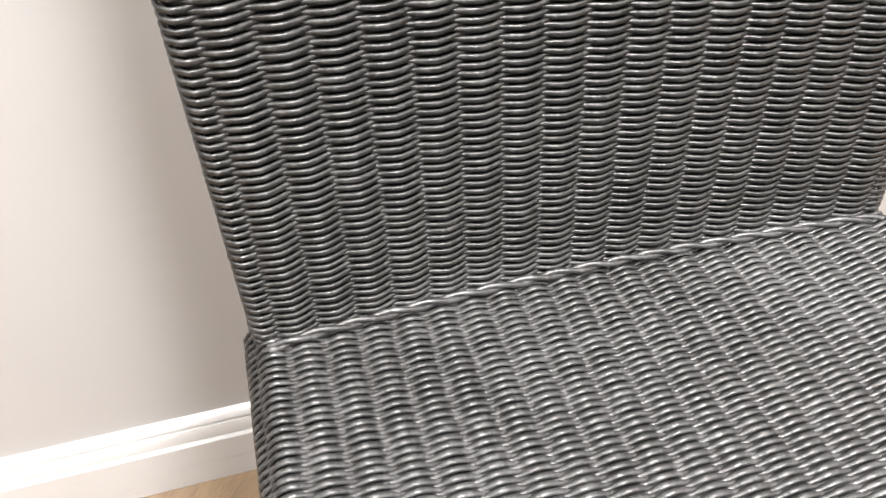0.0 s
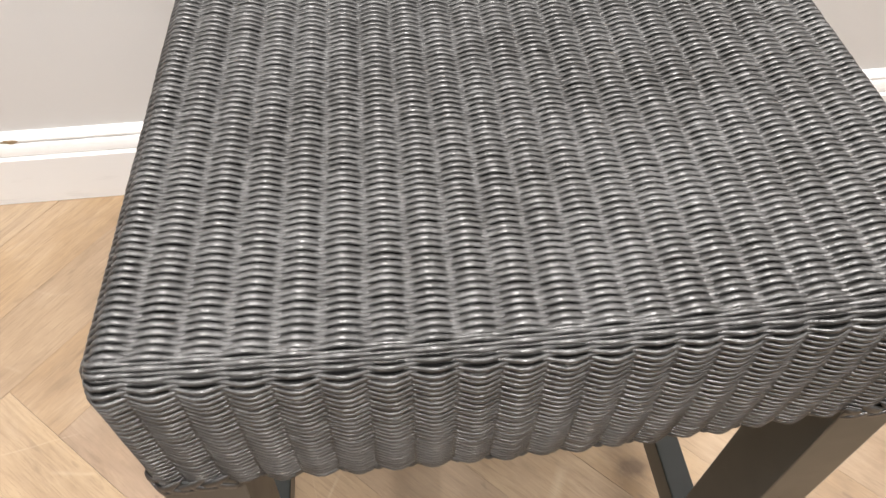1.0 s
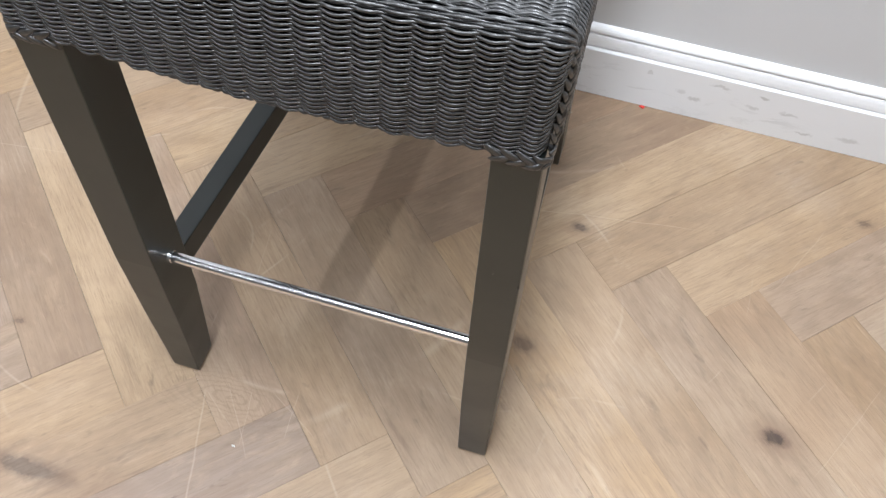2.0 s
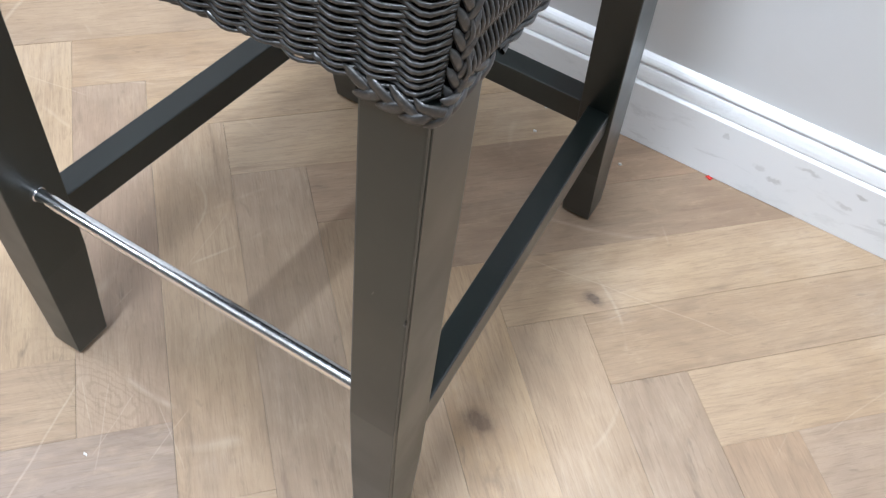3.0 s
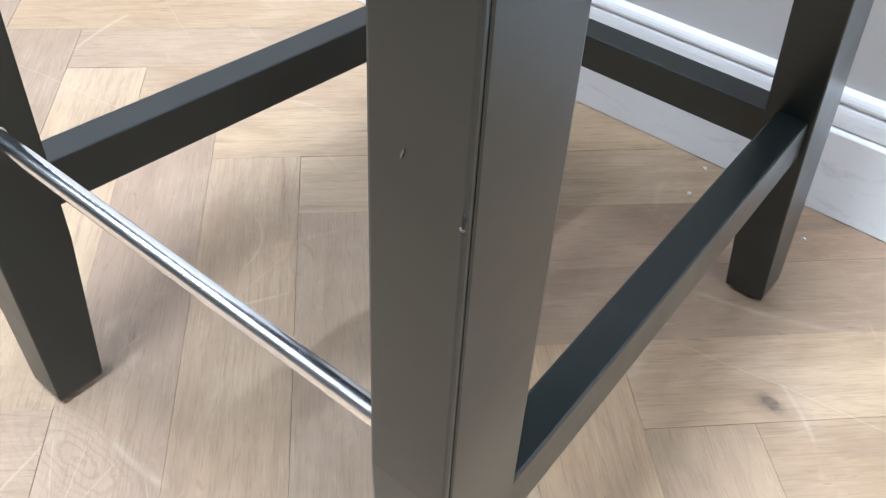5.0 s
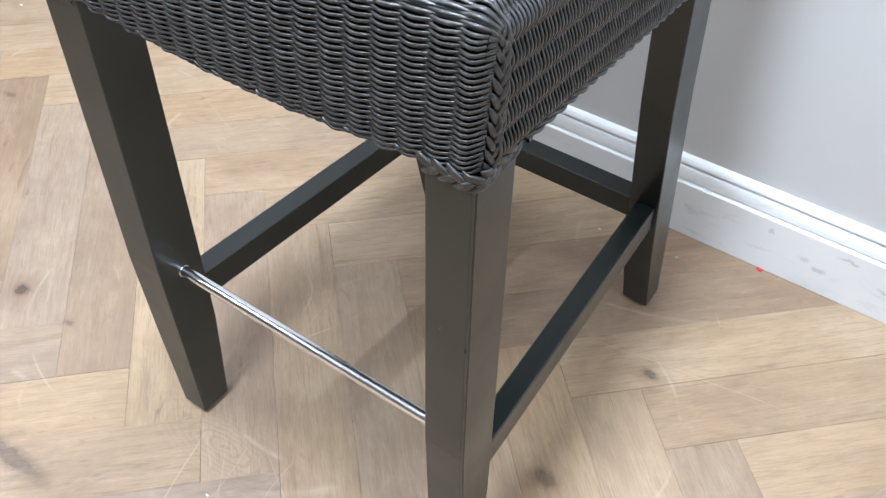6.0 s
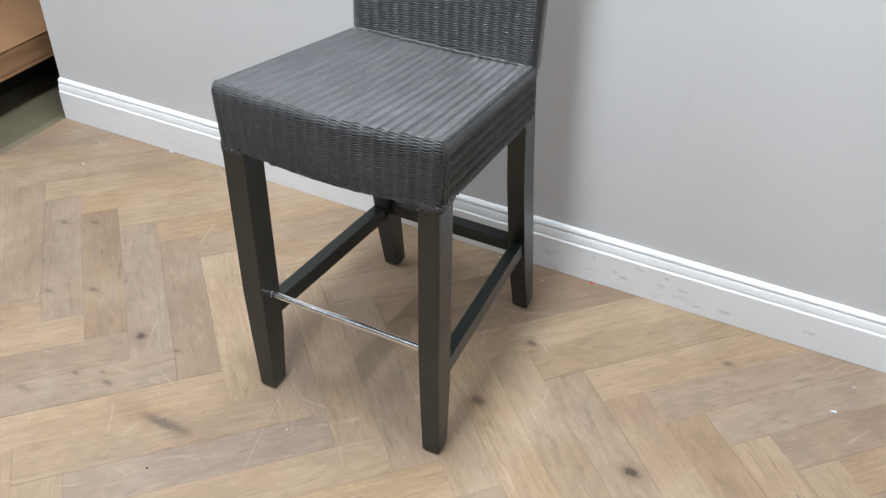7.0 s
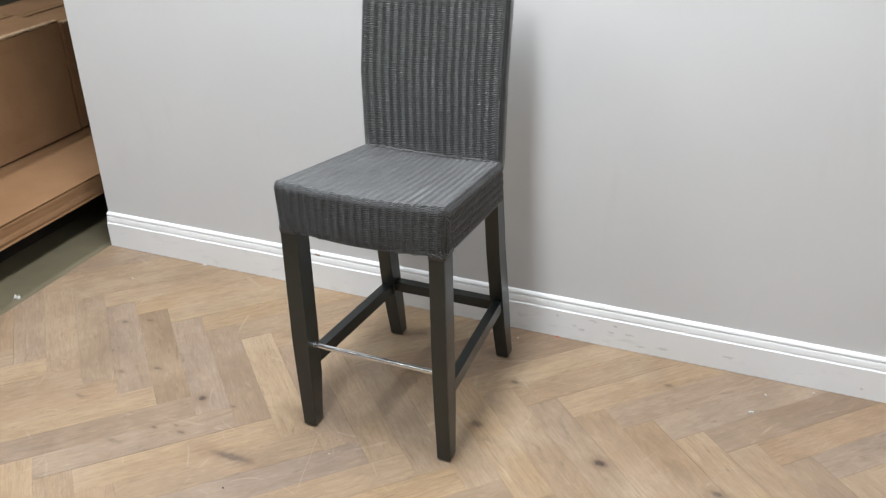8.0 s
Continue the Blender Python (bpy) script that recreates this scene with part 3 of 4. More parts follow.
def cloth_path(points, normals, along, c, row, rng, tuck=False, wide=1.0):
    """One cord over a line of cloth points; tucked cords dive under the cloth at their ends."""
    h = weave_height(c, row) + 0.00010 * np.interp(np.arange(len(c)), np.arange(0, len(c) + 8, 8), rng.normal(size=len(c) // 8 + 2)[: len(np.arange(0, len(c) + 8, 8))])
    lift = np.cos(np.pi * (c + row))
    thick = CORD_T * wide * (1 + 0.05 * rng.normal()) * (0.80 + 0.20 * lift)
    slide = 0.00013 * np.interp(np.arange(len(c)), np.arange(0, len(c) + 6, 6), rng.normal(size=len(np.arange(0, len(c) + 6, 6))))
    if tuck:
        ends = np.minimum(np.arange(len(c)), np.arange(len(c))[::-1])
        h = h - 0.0030 * np.clip(1 - ends / 2.5, 0, 1)
    centre = points + normals * h[:, None] + along * slide[:, None]
    return centre * U, along * (thick[:, None] * U), normals * (CORD_N * U)


def seat_weave(rng):
    paths = []
    step = 1.0 / 5
    flap = 6.0
    # cords across the top that run over both side edges and down the sides
    y = FRONT_Y + EDGE_R
    row = 0
    while y < 0.164:
        half = seat_half(y)
        pitch = 2 * half / COLS
        c = np.arange(-COLS / 2 - flap, COLS / 2 + flap + 1e-6, step)
        l = np.where(np.abs(c) <= COLS / 2, np.abs(c) * pitch, half + (np.abs(c) - COLS / 2) * 0.0190)
        flat = half - EDGE_R
        arc = np.clip((l - flat) / EDGE_R, 0, np.pi / 2)
        down = np.maximum(l - flat - EDGE_R * np.pi / 2, 0)
        keep = down <= side_drop(y) - EDGE_R
        x = np.sign(c) * (np.minimum(l, flat) + EDGE_R * np.sin(arc))
        zt = np.array([seat_z(min(1.0, abs(v) / half), y) for v in x])
        z = zt - EDGE_R * (1 - np.cos(arc)) - down
        pts = np.stack([seat_mid(y) + x, np.full_like(x, y), z], -1)
        nrm = np.stack([np.sign(c) * np.sin(arc), np.zeros_like(x), np.cos(arc)], -1)
        along = np.tile([0.0, 0.993, -0.119], (len(c), 1))
        if y < FRONT_Y + 0.0135:
            keep &= arc <= 0.9
        paths.append(cloth_path(pts[keep], nrm[keep], along[keep], c[keep], row, rng, y < FRONT_Y + 0.0135, (1.40 - 0.38 * np.sin(arc))[keep]))
        y += ROW
        row += 1
    # cords of the front, from the rounded edge down
    total = EDGE_R * np.pi / 2 + APRON - EDGE_R
    v, row = ROW, 1
    while v < total:
        th = min(v / EDGE_R, np.pi / 2)
        dn = max(0.0, v - EDGE_R * np.pi / 2)
        half = 0.1985 + 0.001 - 0.006 * dn / APRON
        c = np.arange(-COLS / 2 + 0.0, COLS / 2 + 1e-6, step)
        s = c / (COLS / 2)
        x = s * half
        zt = np.array([seat_z(abs(a), FRONT_Y) for a in s])
        corner = np.clip((np.abs(s) - 0.955) / 0.045, 0, 1)
        belly = 0.004 * np.sin(np.pi * min(1, dn / APRON)) * (1 - s**2)
        yy = FRONT_Y + EDGE_R * (1 - np.sin(th)) + 0.006 * corner**2 - belly
        z = zt - EDGE_R * (1 - np.cos(th)) - dn - 0.004 * corner**2 * (th < 1.5)
        u = np.clip((np.abs(x) - (half - EDGE_R)) / EDGE_R, 0, 1)
        z = z - 0.55 * EDGE_R * (1 - np.sqrt(1 - 0.97 * u**2)) * max(0.0, 1 - v / (EDGE_R * 2.4))
        pts = np.stack([seat_mid(FRONT_Y) + x, yy + 0 * x, z], -1)
        nrm = np.stack([np.sign(c) * corner * 0.5, np.full_like(x, -np.sin(th)), np.full_like(x, np.cos(th))], -1)
        nrm /= np.linalg.norm(nrm, axis=1)[:, None]
        along = np.tile([0.0, -np.cos(th), -np.sin(th)], (len(c), 1))
        paths.append(cloth_path(pts, nrm, along, c, row, rng, True))
        v += ROW
        row += 1
    return paths


def back_y(s, z):
    return 0.149 + (z - 0.605) * 0.19 + 0.013 * (1 - s * s)


BACK_TOP, BACK_T, BACK_COLS = 1.035, 0.044, 18


def back_mid(z):
    return STOOL_X + 0.008 - 0.0120 * min(1.0, max(0.0, (z - 0.6) / 0.18))


def back_half(z):
    return 0.1710 + 0.0055 * min(1.0, max(0.0, (z - 0.6) / 0.17))


def back_weave(rng):
    """Cords of the back's front and two sides."""
    paths = []
    step = 1.0 / 5
    z, row = 0.588, 0
    r = 0.008
    while z < BACK_TOP:
        half = back_half(z)
        pitch = 2 * half / BACK_COLS
        c = np.arange(-BACK_COLS / 2 - 2.4, BACK_COLS / 2 + 2.4 + 1e-6, step)
        l = np.abs(c) * pitch
        flat = half - r
        arc = np.clip((l - flat) / r, 0, np.pi / 2)
        deep = np.maximum(l - flat - r * np.pi / 2, 0)
        keep = deep < BACK_T - r
        x = np.sign(c) * (np.minimum(l, flat) + r * np.sin(arc))
        s = np.clip(np.abs(x) / half, 0, 1)
        yy = back_y(s, z) + r * (1 - np.cos(arc)) + deep
        edge = max(0.0, (z - (BACK_TOP - 0.012)) / 0.012)
        yy = yy + 0.012 * (1 - math.sqrt(max(0.0, 1 - edge * edge)))
        zz = z - 0.0035 * (1 - s * s) * max(0.0, 1 - (z - 0.588) / 0.05)
        pts = np.stack([back_mid(z) + x, yy, zz], -1)
        nrm = np.stack([np.sign(c) * np.sin(arc), -np.cos(arc), 0.19 * np.cos(arc)], -1)
        nrm /= np.linalg.norm(nrm, axis=1)[:, None]
        along = np.tile([0.0, 0.187, 0.982], (len(c), 1))
        paths.append(cloth_path(pts[keep], nrm[keep], along[keep], c[keep], row, rng, False, 1.16))
        z += ROW * 0.982
        row += 1
    return paths


def cord_paths(points, radius, pitch, strands=2):
    """Cords twisted round a line."""
    pts = np.array(points) * U
    seg = np.linalg.norm(np.diff(pts, axis=0), axis=1)
    run = np.r_[0, np.cumsum(seg)]
    n = max(12, int(run[-1] / (pitch * U) * 10))
    t = np.linspace(0, run[-1], n)
    mid = np.stack([np.interp(t, run, pts[:, i]) for i in range(3)], -1)
    tan = np.gradient(mid, axis=0)
    tan /= np.linalg.norm(tan, axis=1)[:, None]
    up = np.cross(tan, [0.31, 0.17, 0.93])
    up /= np.linalg.norm(up, axis=1)[:, None]
    side = np.cross(tan, up)
    out = []
    for k in range(strands):
        a = 2 * np.pi * (t / (pitch * U) + k / strands)
        away = np.cos(a)[:, None] * up + np.sin(a)[:, None] * side
        ring = np.cross(tan, away)
        out.append((mid + away * radius * U * 0.8, ring * radius * U, away * radius * U))
    return out


def plait_paths(points, normal, width, pitch):
    """A flat plait along a line: slanting cords that cross from both edges."""
    pts, normal = np.array(points, float), np.array(normal, float)
    run = np.r_[0, np.cumsum(np.linalg.norm(np.diff(pts, axis=0), axis=1))]
    nrm = normal if normal.ndim == 2 else np.tile(normal, (len(pts), 1))
    out = []
    count = int(run[-1] / pitch)
    for n in range(count):
        for sgn in (-1, 1):
            t0 = (n + (0.5 if sgn > 0 else 0.0)) * pitch
            t = np.linspace(t0 - 0.25 * pitch, t0 + 1.25 * pitch, 9)
            f = np.linspace(-1, 1, 9)
            mid = np.stack([np.interp(t, run, pts[:, i]) for i in range(3)], -1)
            nn = np.stack([np.interp(t, run, nrm[:, i]) for i in range(3)], -1)
            nn /= np.linalg.norm(nn, axis=1)[:, None]
            tan = np.stack([np.interp(t + 1e-3, run, pts[:, i]) - np.interp(t - 1e-3, run, pts[:, i]) for i in range(3)], -1)
            tan /= np.linalg.norm(tan, axis=1)[:, None] + 1e-9
            side = np.cross(tan, nn)
            path = mid + side * (sgn * (0.9 - 1.15 * (f + 1) / 2) * width / 2)[:, None] + nn * (0.0016 * (1 - f**2) + 0.0004)[:, None]
            lead = np.gradient(path, axis=0)
            lead /= np.linalg.norm(lead, axis=1)[:, None]
            wide = np.cross(lead, nn)
            swell = np.sqrt(np.clip(1.02 - f**2, 0.02, 1))[:, None]
            out.append((path * U, wide * width * 0.19 * swell * U, nn * 0.0011 * swell * U))
    return out


def seat_core():
    """The dark shell under the cords."""
    bm = bmesh.new()
    inset, nx = 0.0024, 12
    rings = []
    ys = np.r_[FRONT_Y + inset, FRONT_Y + 0.012, np.linspace(FRONT_Y + 0.034, 0.165, 10)]
    for y in ys:
        ring = []
        half = seat_half(y) - inset
        drop = APRON - 0.0015 if y < FRONT_Y + 0.03 else side_drop(y) - 0.0005
        for s in np.linspace(-1, 1, nx + 1):
            e = 0.006 * max(0, abs(s) - 0.93) / 0.07 + (0.006 if y == ys[0] else 0)
            ring.append(bm.verts.new(vec(seat_mid(y) + s * half, y, seat_z(abs(s), y) - inset - e)))
        taper = 0.962 if y < FRONT_Y + 0.013 else 1.0
        for s in np.linspace(1, -1, nx + 1):
            ring.append(bm.verts.new(vec(seat_mid(y) + s * half * taper, y, seat_z(abs(s), y) - drop)))
        rings.append(ring)
    n = len(rings[0])
    for a, b in zip(rings, rings[1:]):
        for i in range(n):
            bm.faces.new((a[i], a[(i + 1) % n], b[(i + 1) % n], b[i]))
    bm.faces.new(rings[0])
    bm.faces.new(rings[-1][::-1])
    return bm


def back_core():
    bm = bmesh.new()
    inset, nx = 0.0025, 12
    rings = []
    for z in np.linspace(0.575, BACK_TOP - 0.002, 10):
        ring = []
        half = back_half(z) - inset
        for s in np.linspace(-1, 1, nx + 1):
            e = 0.005 * max(0, abs(s) - 0.94) / 0.06
            ring.append(bm.verts.new(vec(back_mid(z) + s * half, back_y(abs(s), z) + inset + e, z)))
        for s in np.linspace(1, -1, nx + 1):
            ring.append(bm.verts.new(vec(back_mid(z) + s * half, back_y(1, z) + 0.013 * (1 - s * s) + BACK_T - 0.002, z)))
        rings.append(ring)
    n = len(rings[0])
    for a, b in zip(rings, rings[1:]):
        for i in range(n):
            bm.faces.new((a[i], a[(i + 1) % n], b[(i + 1) % n], b[i]))
    bm.faces.new(rings[0][::-1])
    bm.faces.new(rings[-1])
    return bm


def stretcher_bm(a, b, half_w, half_h):
    """A straight rail between two points of the plan."""
    a, b = Vector(a), Vector(b)
    d = (b - a).normalized()
    side = Vector((-d.y, d.x, 0)).normalized() * half_w
    up = Vector((0, 0, half_h))
    rings = [[(p + side + up) * U, (p - side + up) * U, (p - side - up) * U, (p + side - up) * U] for p in (a, b)]
    return loft_bm(rings, 0.0016)


def build_stool():
    rng = np.random.default_rng(7)
    stool = empty("bar_stool", (0, 0, 0), label="dark grey woven wicker bar stool with square lacquered legs", category="bar stool")
    seat = part("seat", seat_core(), CORE, stool, "dished seat of dark grey woven cord")
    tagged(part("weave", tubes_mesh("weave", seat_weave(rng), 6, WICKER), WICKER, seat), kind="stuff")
    back = part("backrest", back_core(), CORE, stool, "curved upright back of dark grey woven cord")
    tagged(part("weave", tubes_mesh("weave", back_weave(rng), 6, WICKER), WICKER, back), kind="stuff")
    # twisted cord where the back meets the seat
    line = []
    for s in np.linspace(-0.99, 0.99, 44):
        line.append((STOOL_X + 0.008 + s * 0.170, back_y(abs(s), 0.6) - 0.0035, seat_z(abs(s), 0.15) + 0.0030 + 0.0015 * (1 - s * s) - 0.003 * max(0.0, abs(s) - 0.9) / 0.1))
    part("seam_cord", tubes_mesh("seam_cord", cord_paths(line, 0.0016, 0.036), 6, WICKER), WICKER, seat, "twisted edging cord")
    # plaits down the front corners and round the leg tops
    for sx in (-1, 1):
        x = seat_mid(FRONT_Y) + sx * 0.1990
        line = [(x - sx * 0.0045, FRONT_Y + 0.0145, 0.640), (x - sx * 0.0020, FRONT_Y + 0.0140, 0.630), (x - sx * 0.0015, FRONT_Y + 0.0135, 0.60), (x - sx * 0.0040, FRONT_Y + 0.0135, 0.538)]
        tagged(part("corner_plait", tubes_mesh("corner_plait", plait_paths(line, (sx * 0.90, -0.43, 0), 0.0125, 0.0098), 6, WICKER), WICKER, seat), "plaited corner seam of woven cord", kind="stuff")
        xo, xi, yf, yb = STOOL_X + sx * 0.1940, STOOL_X + sx * 0.153, FRONT_Y - 0.0020, -0.163
        zb = 0.5405
        ring = [(xi, yf, zb + 0.001), (xo - sx * 0.006, yf, zb), (xo, yf + 0.006, zb), (xo, yb, zb + 0.003)]
        nrm = [(0, -1, 0), (sx * 0.3, -1, 0), (sx, -0.3, 0), (sx, 0, 0)]
        fine, finen = [], []
        for f in np.linspace(0, 3, 40):
            i = min(2, int(f))
            g = f - i
            fine.append(tuple((1 - g) * np.array(ring[i]) + g * np.array(ring[i + 1])))
            finen.append(tuple((1 - g) * np.array(nrm[i]) + g * np.array(nrm[i + 1])))
        tagged(part("cuff_plait", tubes_mesh("cuff_plait", plait_paths(fine, finen, 0.0165, 0.0112), 6, WICKER), WICKER, seat), "plaited cuff of cord round a leg top", kind="stuff")
    # border cords under the apron
    edge = [(STOOL_X + s * 0.150, FRONT_Y + 0.001 - 0.001 * (1 - s * s), seat_z(abs(s), FRONT_Y) - APRON + 0.0005) for s in np.linspace(-1, 1, 40)]
    part("border_cord", tubes_mesh("border_cord", cord_paths(edge, 0.0019, 0.016), 6, WICKER), WICKER, seat)
    for sx in (-1, 1):
        edge = [(seat_mid(y) + sx * (seat_half(y) + 0.0008), y, seat_z(1, y) - side_drop(y) + 0.0008) for y in np.linspace(-0.16, 0.15, 30)]
        part("border_cord", tubes_mesh("border_cord", cord_paths(edge, 0.0015, 0.030), 6, WICKER), WICKER, seat)
    # legs: z, outer x, inner x, front y, back y
    front = [(0.0045, 0.1908, 0.1605, -0.2000, -0.1690), (0.008, 0.1918, 0.1598, -0.2010, -0.1680), (0.14, 0.1927, 0.1580, -0.2070, -0.1655), (0.25, 0.1929, 0.1577, -0.2110, -0.1665), (0.54, 0.1917, 0.1572, -0.2095, -0.1665)]
    rear = [(0.0045, 0.1755, 0.1430, 0.2410, 0.2740), (0.010, 0.1760, 0.1425, 0.2395, 0.2745), (0.10, 0.1755, 0.1405, 0.2170, 0.2600), (0.20, 0.1745, 0.1395, 0.1980, 0.2450), (0.35, 0.1730, 0.1380, 0.1740, 0.2210), (0.60, 0.1700, 0.1350, 0.1530, 0.1960)]
    for levels, top_y in ((front, -0.1845), (rear, 0.2575)):
        for sx in (-1, 1):
            slip = 0.0 if levels is front else (0.003 if sx > 0 else -0.007)
            wide = 1.0 if levels is front and sx < 0 else 0.0
            deep = 0.004 if levels is front and sx > 0 else 0.006 * wide
            shifted = [(z, xo + slip, xi + slip - 0.006 * wide * min(1, z / 0.2), yf, yb + deep * min(1, (z + 0.1) / 0.2)) for z, xo, xi, yf, yb in levels]
            leg = part("leg", loft_bm(leg_rings(sx, shifted, levels is front), 0.0013), LACQUER, stool, "square tapered grey-brown lacquered leg")
            bm = bmesh.new()
            bmesh.ops.create_cone(bm, cap_ends=True, segments=20, radius1=0.0115, radius2=0.0125, depth=0.0055)
            bmesh.ops.translate(bm, verts=bm.verts, vec=vec(STOOL_X + sx * (shifted[0][1] + shifted[0][2]) / 2, top_y, 0) + Vector((0, 0, 0.00275)))
            part("glide", bm, RUBBER, leg, "round grey plastic foot glide")
            if levels is front and sx > 0:
                bm = bmesh.new()
                bmesh.ops.create_icosphere(bm, subdivisions=2, radius=0.0019, matrix=Matrix.Translation(vec(0.1996, -0.2102, 0.388)) @ Matrix.Diagonal((0.5, 0.5, 1.7, 1)))
                part("dent", bm, BRUISE, leg, "small dark dent in the edge")
                bm = bmesh.new()
                bmesh.ops.create_icosphere(bm, subdivisions=2, radius=0.0013, matrix=Matrix.Translation(vec(0.1994, -0.2104, 0.3852)) @ Matrix.Diagonal((0.8, 0.5, 0.6, 1)))
                part("chip", bm, SCRATCH, leg, "pale chipped lip below the dent")
                bm = bmesh.new()
                bmesh.ops.create_icosphere(bm, subdivisions=2, radius=0.0012, matrix=Matrix.Translation(vec(0.1785, -0.2106, 0.399)) @ pose(0, 0, 0, 0, 18, 0) @ Matrix.Diagonal((0.35, 0.14, 1.7, 1)))
                part("scratch", bm, SCRATCH, leg, "short pale scratch")
    # rails
    for sx in (-1, 1):
        a = (STOOL_X + sx * 0.1785, -0.170, 0.1875 if sx > 0 else 0.1755)
        b = (STOOL_X + (0.1615 if sx > 0 else -0.1520), 0.210, 0.1875 if sx > 0 else 0.1710)
        part("side_rail", stretcher_bm(a, b, 0.0112 if sx > 0 else 0.0124, 0.0168), LACQUER, stool)
    part("back_rail", stretcher_bm((STOOL_X - 0.138, 0.2235, 0.179), (STOOL_X + 0.147, 0.2235, 0.179), 0.0130, 0.0138), LACQUER, stool)
    # chrome foot bar with end collars
    bm = bmesh.new()
    bmesh.ops.create_cone(bm, cap_ends=False, segments=32, radius1=0.0056 * U, radius2=0.0056 * U, depth=0.318 * U, matrix=pose(0, 0, 0, 0, 90, 0))
    bmesh.ops.translate(bm, verts=bm.verts, vec=vec(STOOL_X, -0.1855, 0.2355))
    bar = part("foot_bar", bm, CHROME, stool, "round chromed steel foot bar", smooth=True)
    for sx in (-1, 1):
        bm = bmesh.new()
        bmesh.ops.create_cone(bm, cap_ends=True, segments=28, radius1=0.0068 * U, radius2=0.0064 * U, depth=0.0035, matrix=pose(0, 0, 0, 0, 90, 0))
        bmesh.ops.translate(bm, verts=bm.verts, vec=vec(STOOL_X + (0.1560 if sx > 0 else -0.1500), -0.1855, 0.2355))
        part("collar", bm, CHROME, bar)


# ---- boxes behind the end of the partition ----
def sheet_bm(corners, thick, rng, wear):
    """A slightly buckled sheet of board between four corners."""
    bm = bmesh.new()
    n = 6
    a, b, c, d = (Vector(p) for p in corners)
    up = (b - a).cross(d - a).normalized() * thick
    grid = []
    for side in (Vector((0, 0, 0)), up):
        rows = []
        for i in range(n + 1):
            f = i / n
            rows.append([(a.lerp(b, f)).lerp(d.lerp(c, f), j / n) for j in range(n + 1)])
        grid.append(rows)
    lift = [[rng.uniform(-1, 1) * wear for j in range(n + 1)] for i in range(n + 1)]
    made = [[[bm.verts.new(grid[k][i][j] + (up * k) + up.normalized() * abs(lift[i][j])) for j in range(n + 1)] for i in range(n + 1)] for k in (0, 1)]
    for i in range(n):
        for j in range(n):
            for k in (0, 1):
                bm.faces.new((made[k][i][j], made[k][i + 1][j], made[k][i + 1][j + 1], made[k][i][j + 1]))
    rim = [(i, 0) for i in range(n)] + [(n, j) for j in range(n)] + [(i, n) for i in range(n, 0, -1)] + [(0, j) for j in range(n, 0, -1)]
    for p, q in zip(rim, rim[1:] + rim[:1]):
        bm.faces.new((made[0][p[0]][p[1]], made[0][q[0]][q[1]], made[1][q[0]][q[1]], made[1][p[0]][p[1]]))
    return bm


def carton(name, lo, hi, label, wear=0.004, seed=1, torn=False):
    """A closed carton: walls, two top flaps, tape over their seam, a frayed front edge."""
    rng = random.Random(seed)
    ob = empty(name, (0, 0, 0), label=label, category="cardboard box", group="cardboard boxes")
    bm = box_bm(lo, (hi[0], hi[1], hi[2] - 0.006))
    bmesh.ops.subdivide_edges(bm, edges=bm.edges[:], cuts=7, use_grid_fill=True)
    for v in bm.verts:
        if v.co.z > lo[2] + 0.001:
            v.co += Vector((rng.uniform(-1, 0.4), rng.uniform(-1, 1), rng.uniform(-0.4, 0.2))) * wear
    bmesh.ops.bevel(bm, geom=[e for e in bm.edges if e.calc_face_angle(0) > 1.0], offset=0.004, segments=2, affect="EDGES")
    part("carton", bm, CARD, ob)
    mid = (lo[0] + hi[0]) / 2
    for x0, x1 in ((lo[0] + 0.003, mid - 0.002), (mid + 0.002, hi[0] + 0.001)):
        part("flap", sheet_bm([(x0, lo[1] + 0.002, hi[2] - 0.0055), (x1, lo[1] + 0.002, hi[2] - 0.0055), (x1, hi[1] - 0.002, hi[2] - 0.0055), (x0, hi[1] - 0.002, hi[2] - 0.0055)], 0.002, rng, 0.0012), CARD, ob)
    part("tape_strip", sheet_bm([(mid - 0.025, lo[1], hi[2] + 0.0005), (mid + 0.025, lo[1], hi[2] + 0.0005), (mid + 0.025, hi[1], hi[2] + 0.0005), (mid - 0.025, hi[1], hi[2] + 0.0005)], 0.0004, rng, 0.0005), TAPE, ob, "shiny brown parcel tape")
    if torn:
        # frayed paper along the upper front edge
        bm = bmesh.new()
        y, last = lo[1] + 0.01, None
        while y < hi[1] - 0.01:
            drop, rise = rng.uniform(0.002, 0.009), rng.uniform(0.001, 0.004)
            out = hi[0] + rng.uniform(0.002, 0.005)
            row = [bm.verts.new((hi[0] - rng.uniform(0.01, 0.022), y, hi[2] + 0.0005)), bm.verts.new((hi[0] - 0.002, y, hi[2] + rise)), bm.verts.new((out, y, hi[2] - 0.002)), bm.verts.new((out - 0.0008, y, hi[2] - 0.002 - drop))]
            if last:
                for k in range(3):
                    bm.faces.new((last[k], last[k + 1], row[k + 1], row[k]))
            last = row
            y += rng.uniform(0.012, 0.035)
        ob_rim = part("torn_rim", bm, TORN, ob, "frayed pale paper edge")
        mod = ob_rim.modifiers.new("thickness", "SOLIDIFY")
        mod.thickness = 0.0012
    return ob


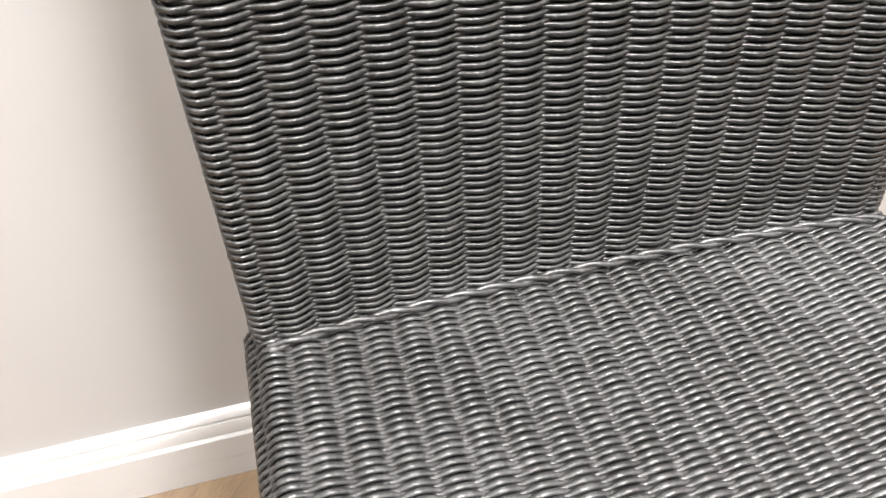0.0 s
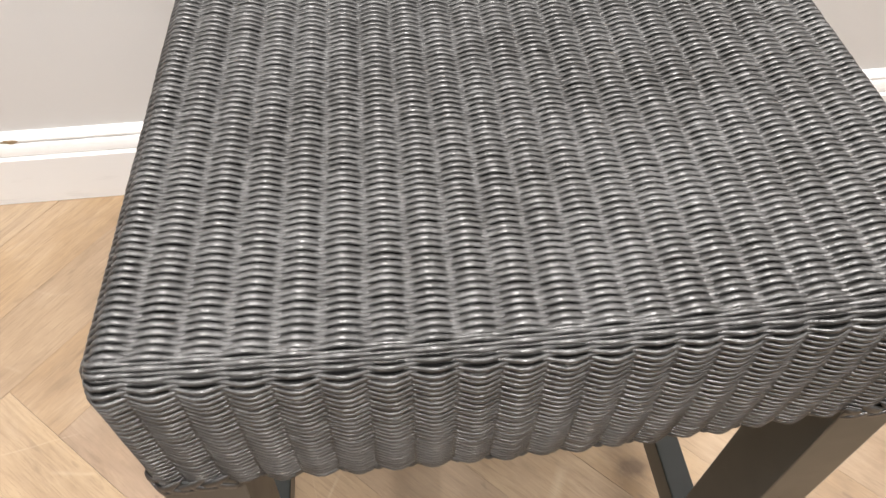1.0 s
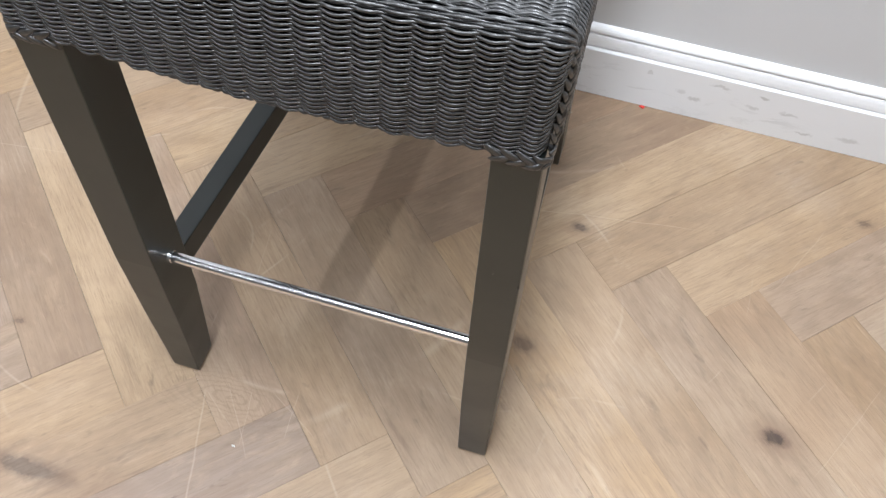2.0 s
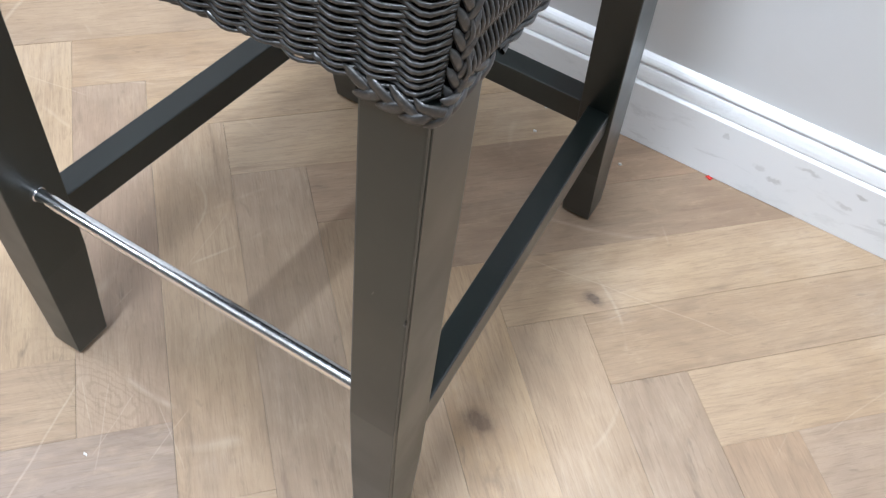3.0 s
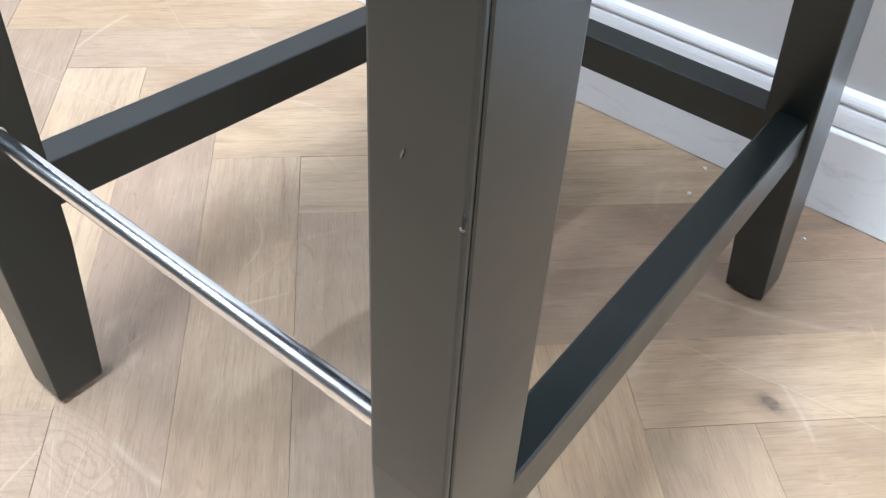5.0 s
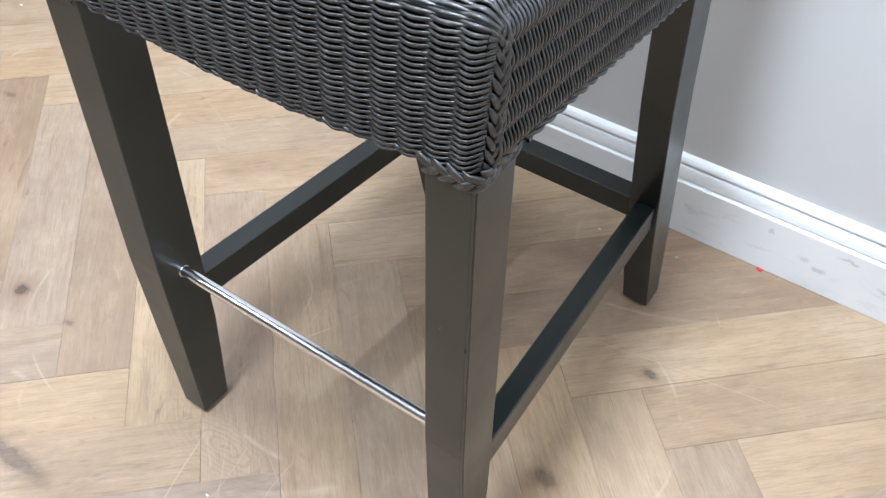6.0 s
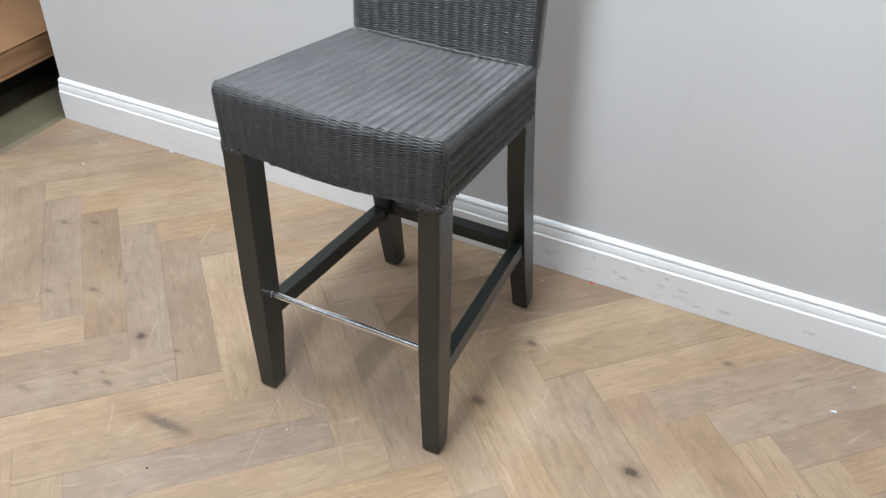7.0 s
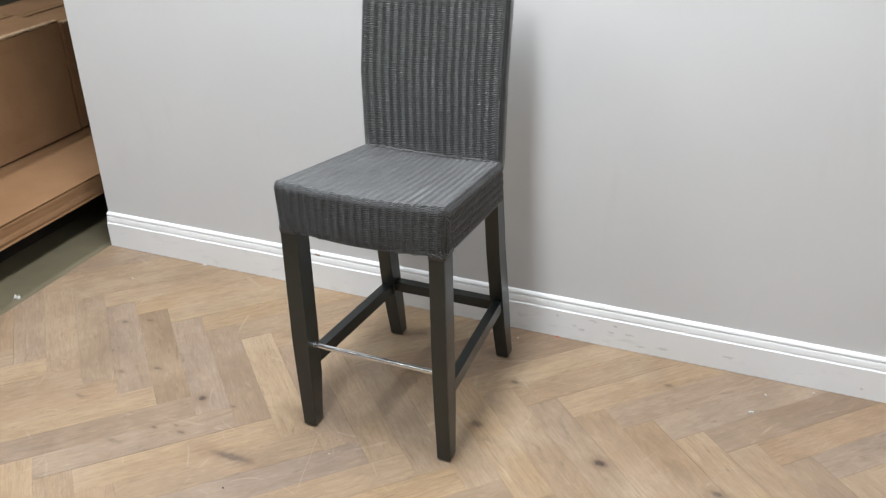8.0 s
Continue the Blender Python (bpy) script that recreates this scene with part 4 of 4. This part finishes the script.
def build_boxes():
    x = -1.478
    # recessed and near black, to keep the space under the boxes in shade
    pal = empty("pallet", (0, 0, -0.018), label="pallet coloured near black for the shade under the cardboard boxes", category="pallet")
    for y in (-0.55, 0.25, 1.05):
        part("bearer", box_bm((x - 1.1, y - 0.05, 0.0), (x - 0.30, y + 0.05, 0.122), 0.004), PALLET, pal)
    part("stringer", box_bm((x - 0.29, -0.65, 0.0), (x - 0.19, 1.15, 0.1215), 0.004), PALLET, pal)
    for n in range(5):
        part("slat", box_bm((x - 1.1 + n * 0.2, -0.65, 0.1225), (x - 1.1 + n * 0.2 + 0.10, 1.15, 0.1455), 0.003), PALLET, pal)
    carton("cardboard_box", (x - 1.15, -0.75, 0.1285), (x, 1.60, 0.2145), "flat brown cardboard box lying on a pallet", 0.003, 2)
    carton("cardboard_box", (x - 0.86, -0.50, 0.2195), (x - 0.372, 0.872, 0.668), "tall brown cardboard box with a frayed rim", 0.004, 3, True)
    carton("cardboard_box", (x - 0.84, 0.886, 0.2195), (x - 0.378, 1.50, 0.652), "brown cardboard box with dented walls, beside another", 0.005, 4, True)


# ---- scraps on the floor ----
def scrap(x, y, size, material, label, category, seed, z=0.0):
    rng = random.Random(seed)
    bm = bmesh.new()
    pts = []
    for i in range(9):
        a = i / 9 * 2 * math.pi
        pts.append((math.cos(a) * size * rng.uniform(0.5, 1.0), math.sin(a) * size * rng.uniform(0.25, 0.6)))
    low = [bm.verts.new((x + px, y + py, z + 0.0006)) for px, py in pts]
    top = [bm.verts.new((x + px * 0.9, y + py * 0.9, z + 0.0015 + rng.uniform(0, 0.5) * size)) for px, py in pts]
    for i in range(9):
        bm.faces.new((low[i], low[(i + 1) % 9], top[(i + 1) % 9], top[i]))
    bm.faces.new(top)
    bm.faces.new(low[::-1])
    tagged(part("scrap", bm, material, None), label, category)


OAK_FAR = OAK
build_room()
for row in TUBES:
    tube_fixture(*row[:4])
build_stool()
build_boxes()
scrap(0.297, 0.4135, 0.006, RED, "tiny red scrap of tape by the baseboard", "scrap", 1)
scrap(-0.955, 0.412, 0.010, PAPER, "small pale scrap of plaster by the baseboard", "scrap", 2)
scrap(0.864, 0.251, 0.009, PAPER, "small white scrap of paper on the floor", "scrap", 3)
scrap(0.891, 0.341, 0.004, PAPER, "tiny white crumb on the oak floor", "scrap", 4)
scrap(-1.128, 0.249, 0.004, PAPER, "tiny white crumb on the oak floor", "scrap", 5)
scrap(-1.427, 0.034, 0.021, PAPER, "torn white scrap of paper on the concrete", "scrap", 7, -0.018)
scrap(0.066, 0.402, 0.0035, PAPER, "small pale crumb of plaster by the baseboard", "scrap", 8)
scrap(0.074, 0.353, 0.0035, PAPER, "thin pale splinter on the oak floor", "scrap", 9)
scrap(0.191, 0.366, 0.0035, PAPER, "pale crumb of plaster on the oak floor", "scrap", 10)
scrap(-0.081, -0.289, 0.003, PAPER, "tiny white scrap of paper on the floor", "scrap", 11)
scrap(1.008, 0.394, 0.004, PAPER, "tiny white crumb by the baseboard", "scrap", 12)
scrap(-0.256, -0.486, 0.003, CORE, "tiny dark crumb on the oak floor", "scrap", 6)
build_floor()
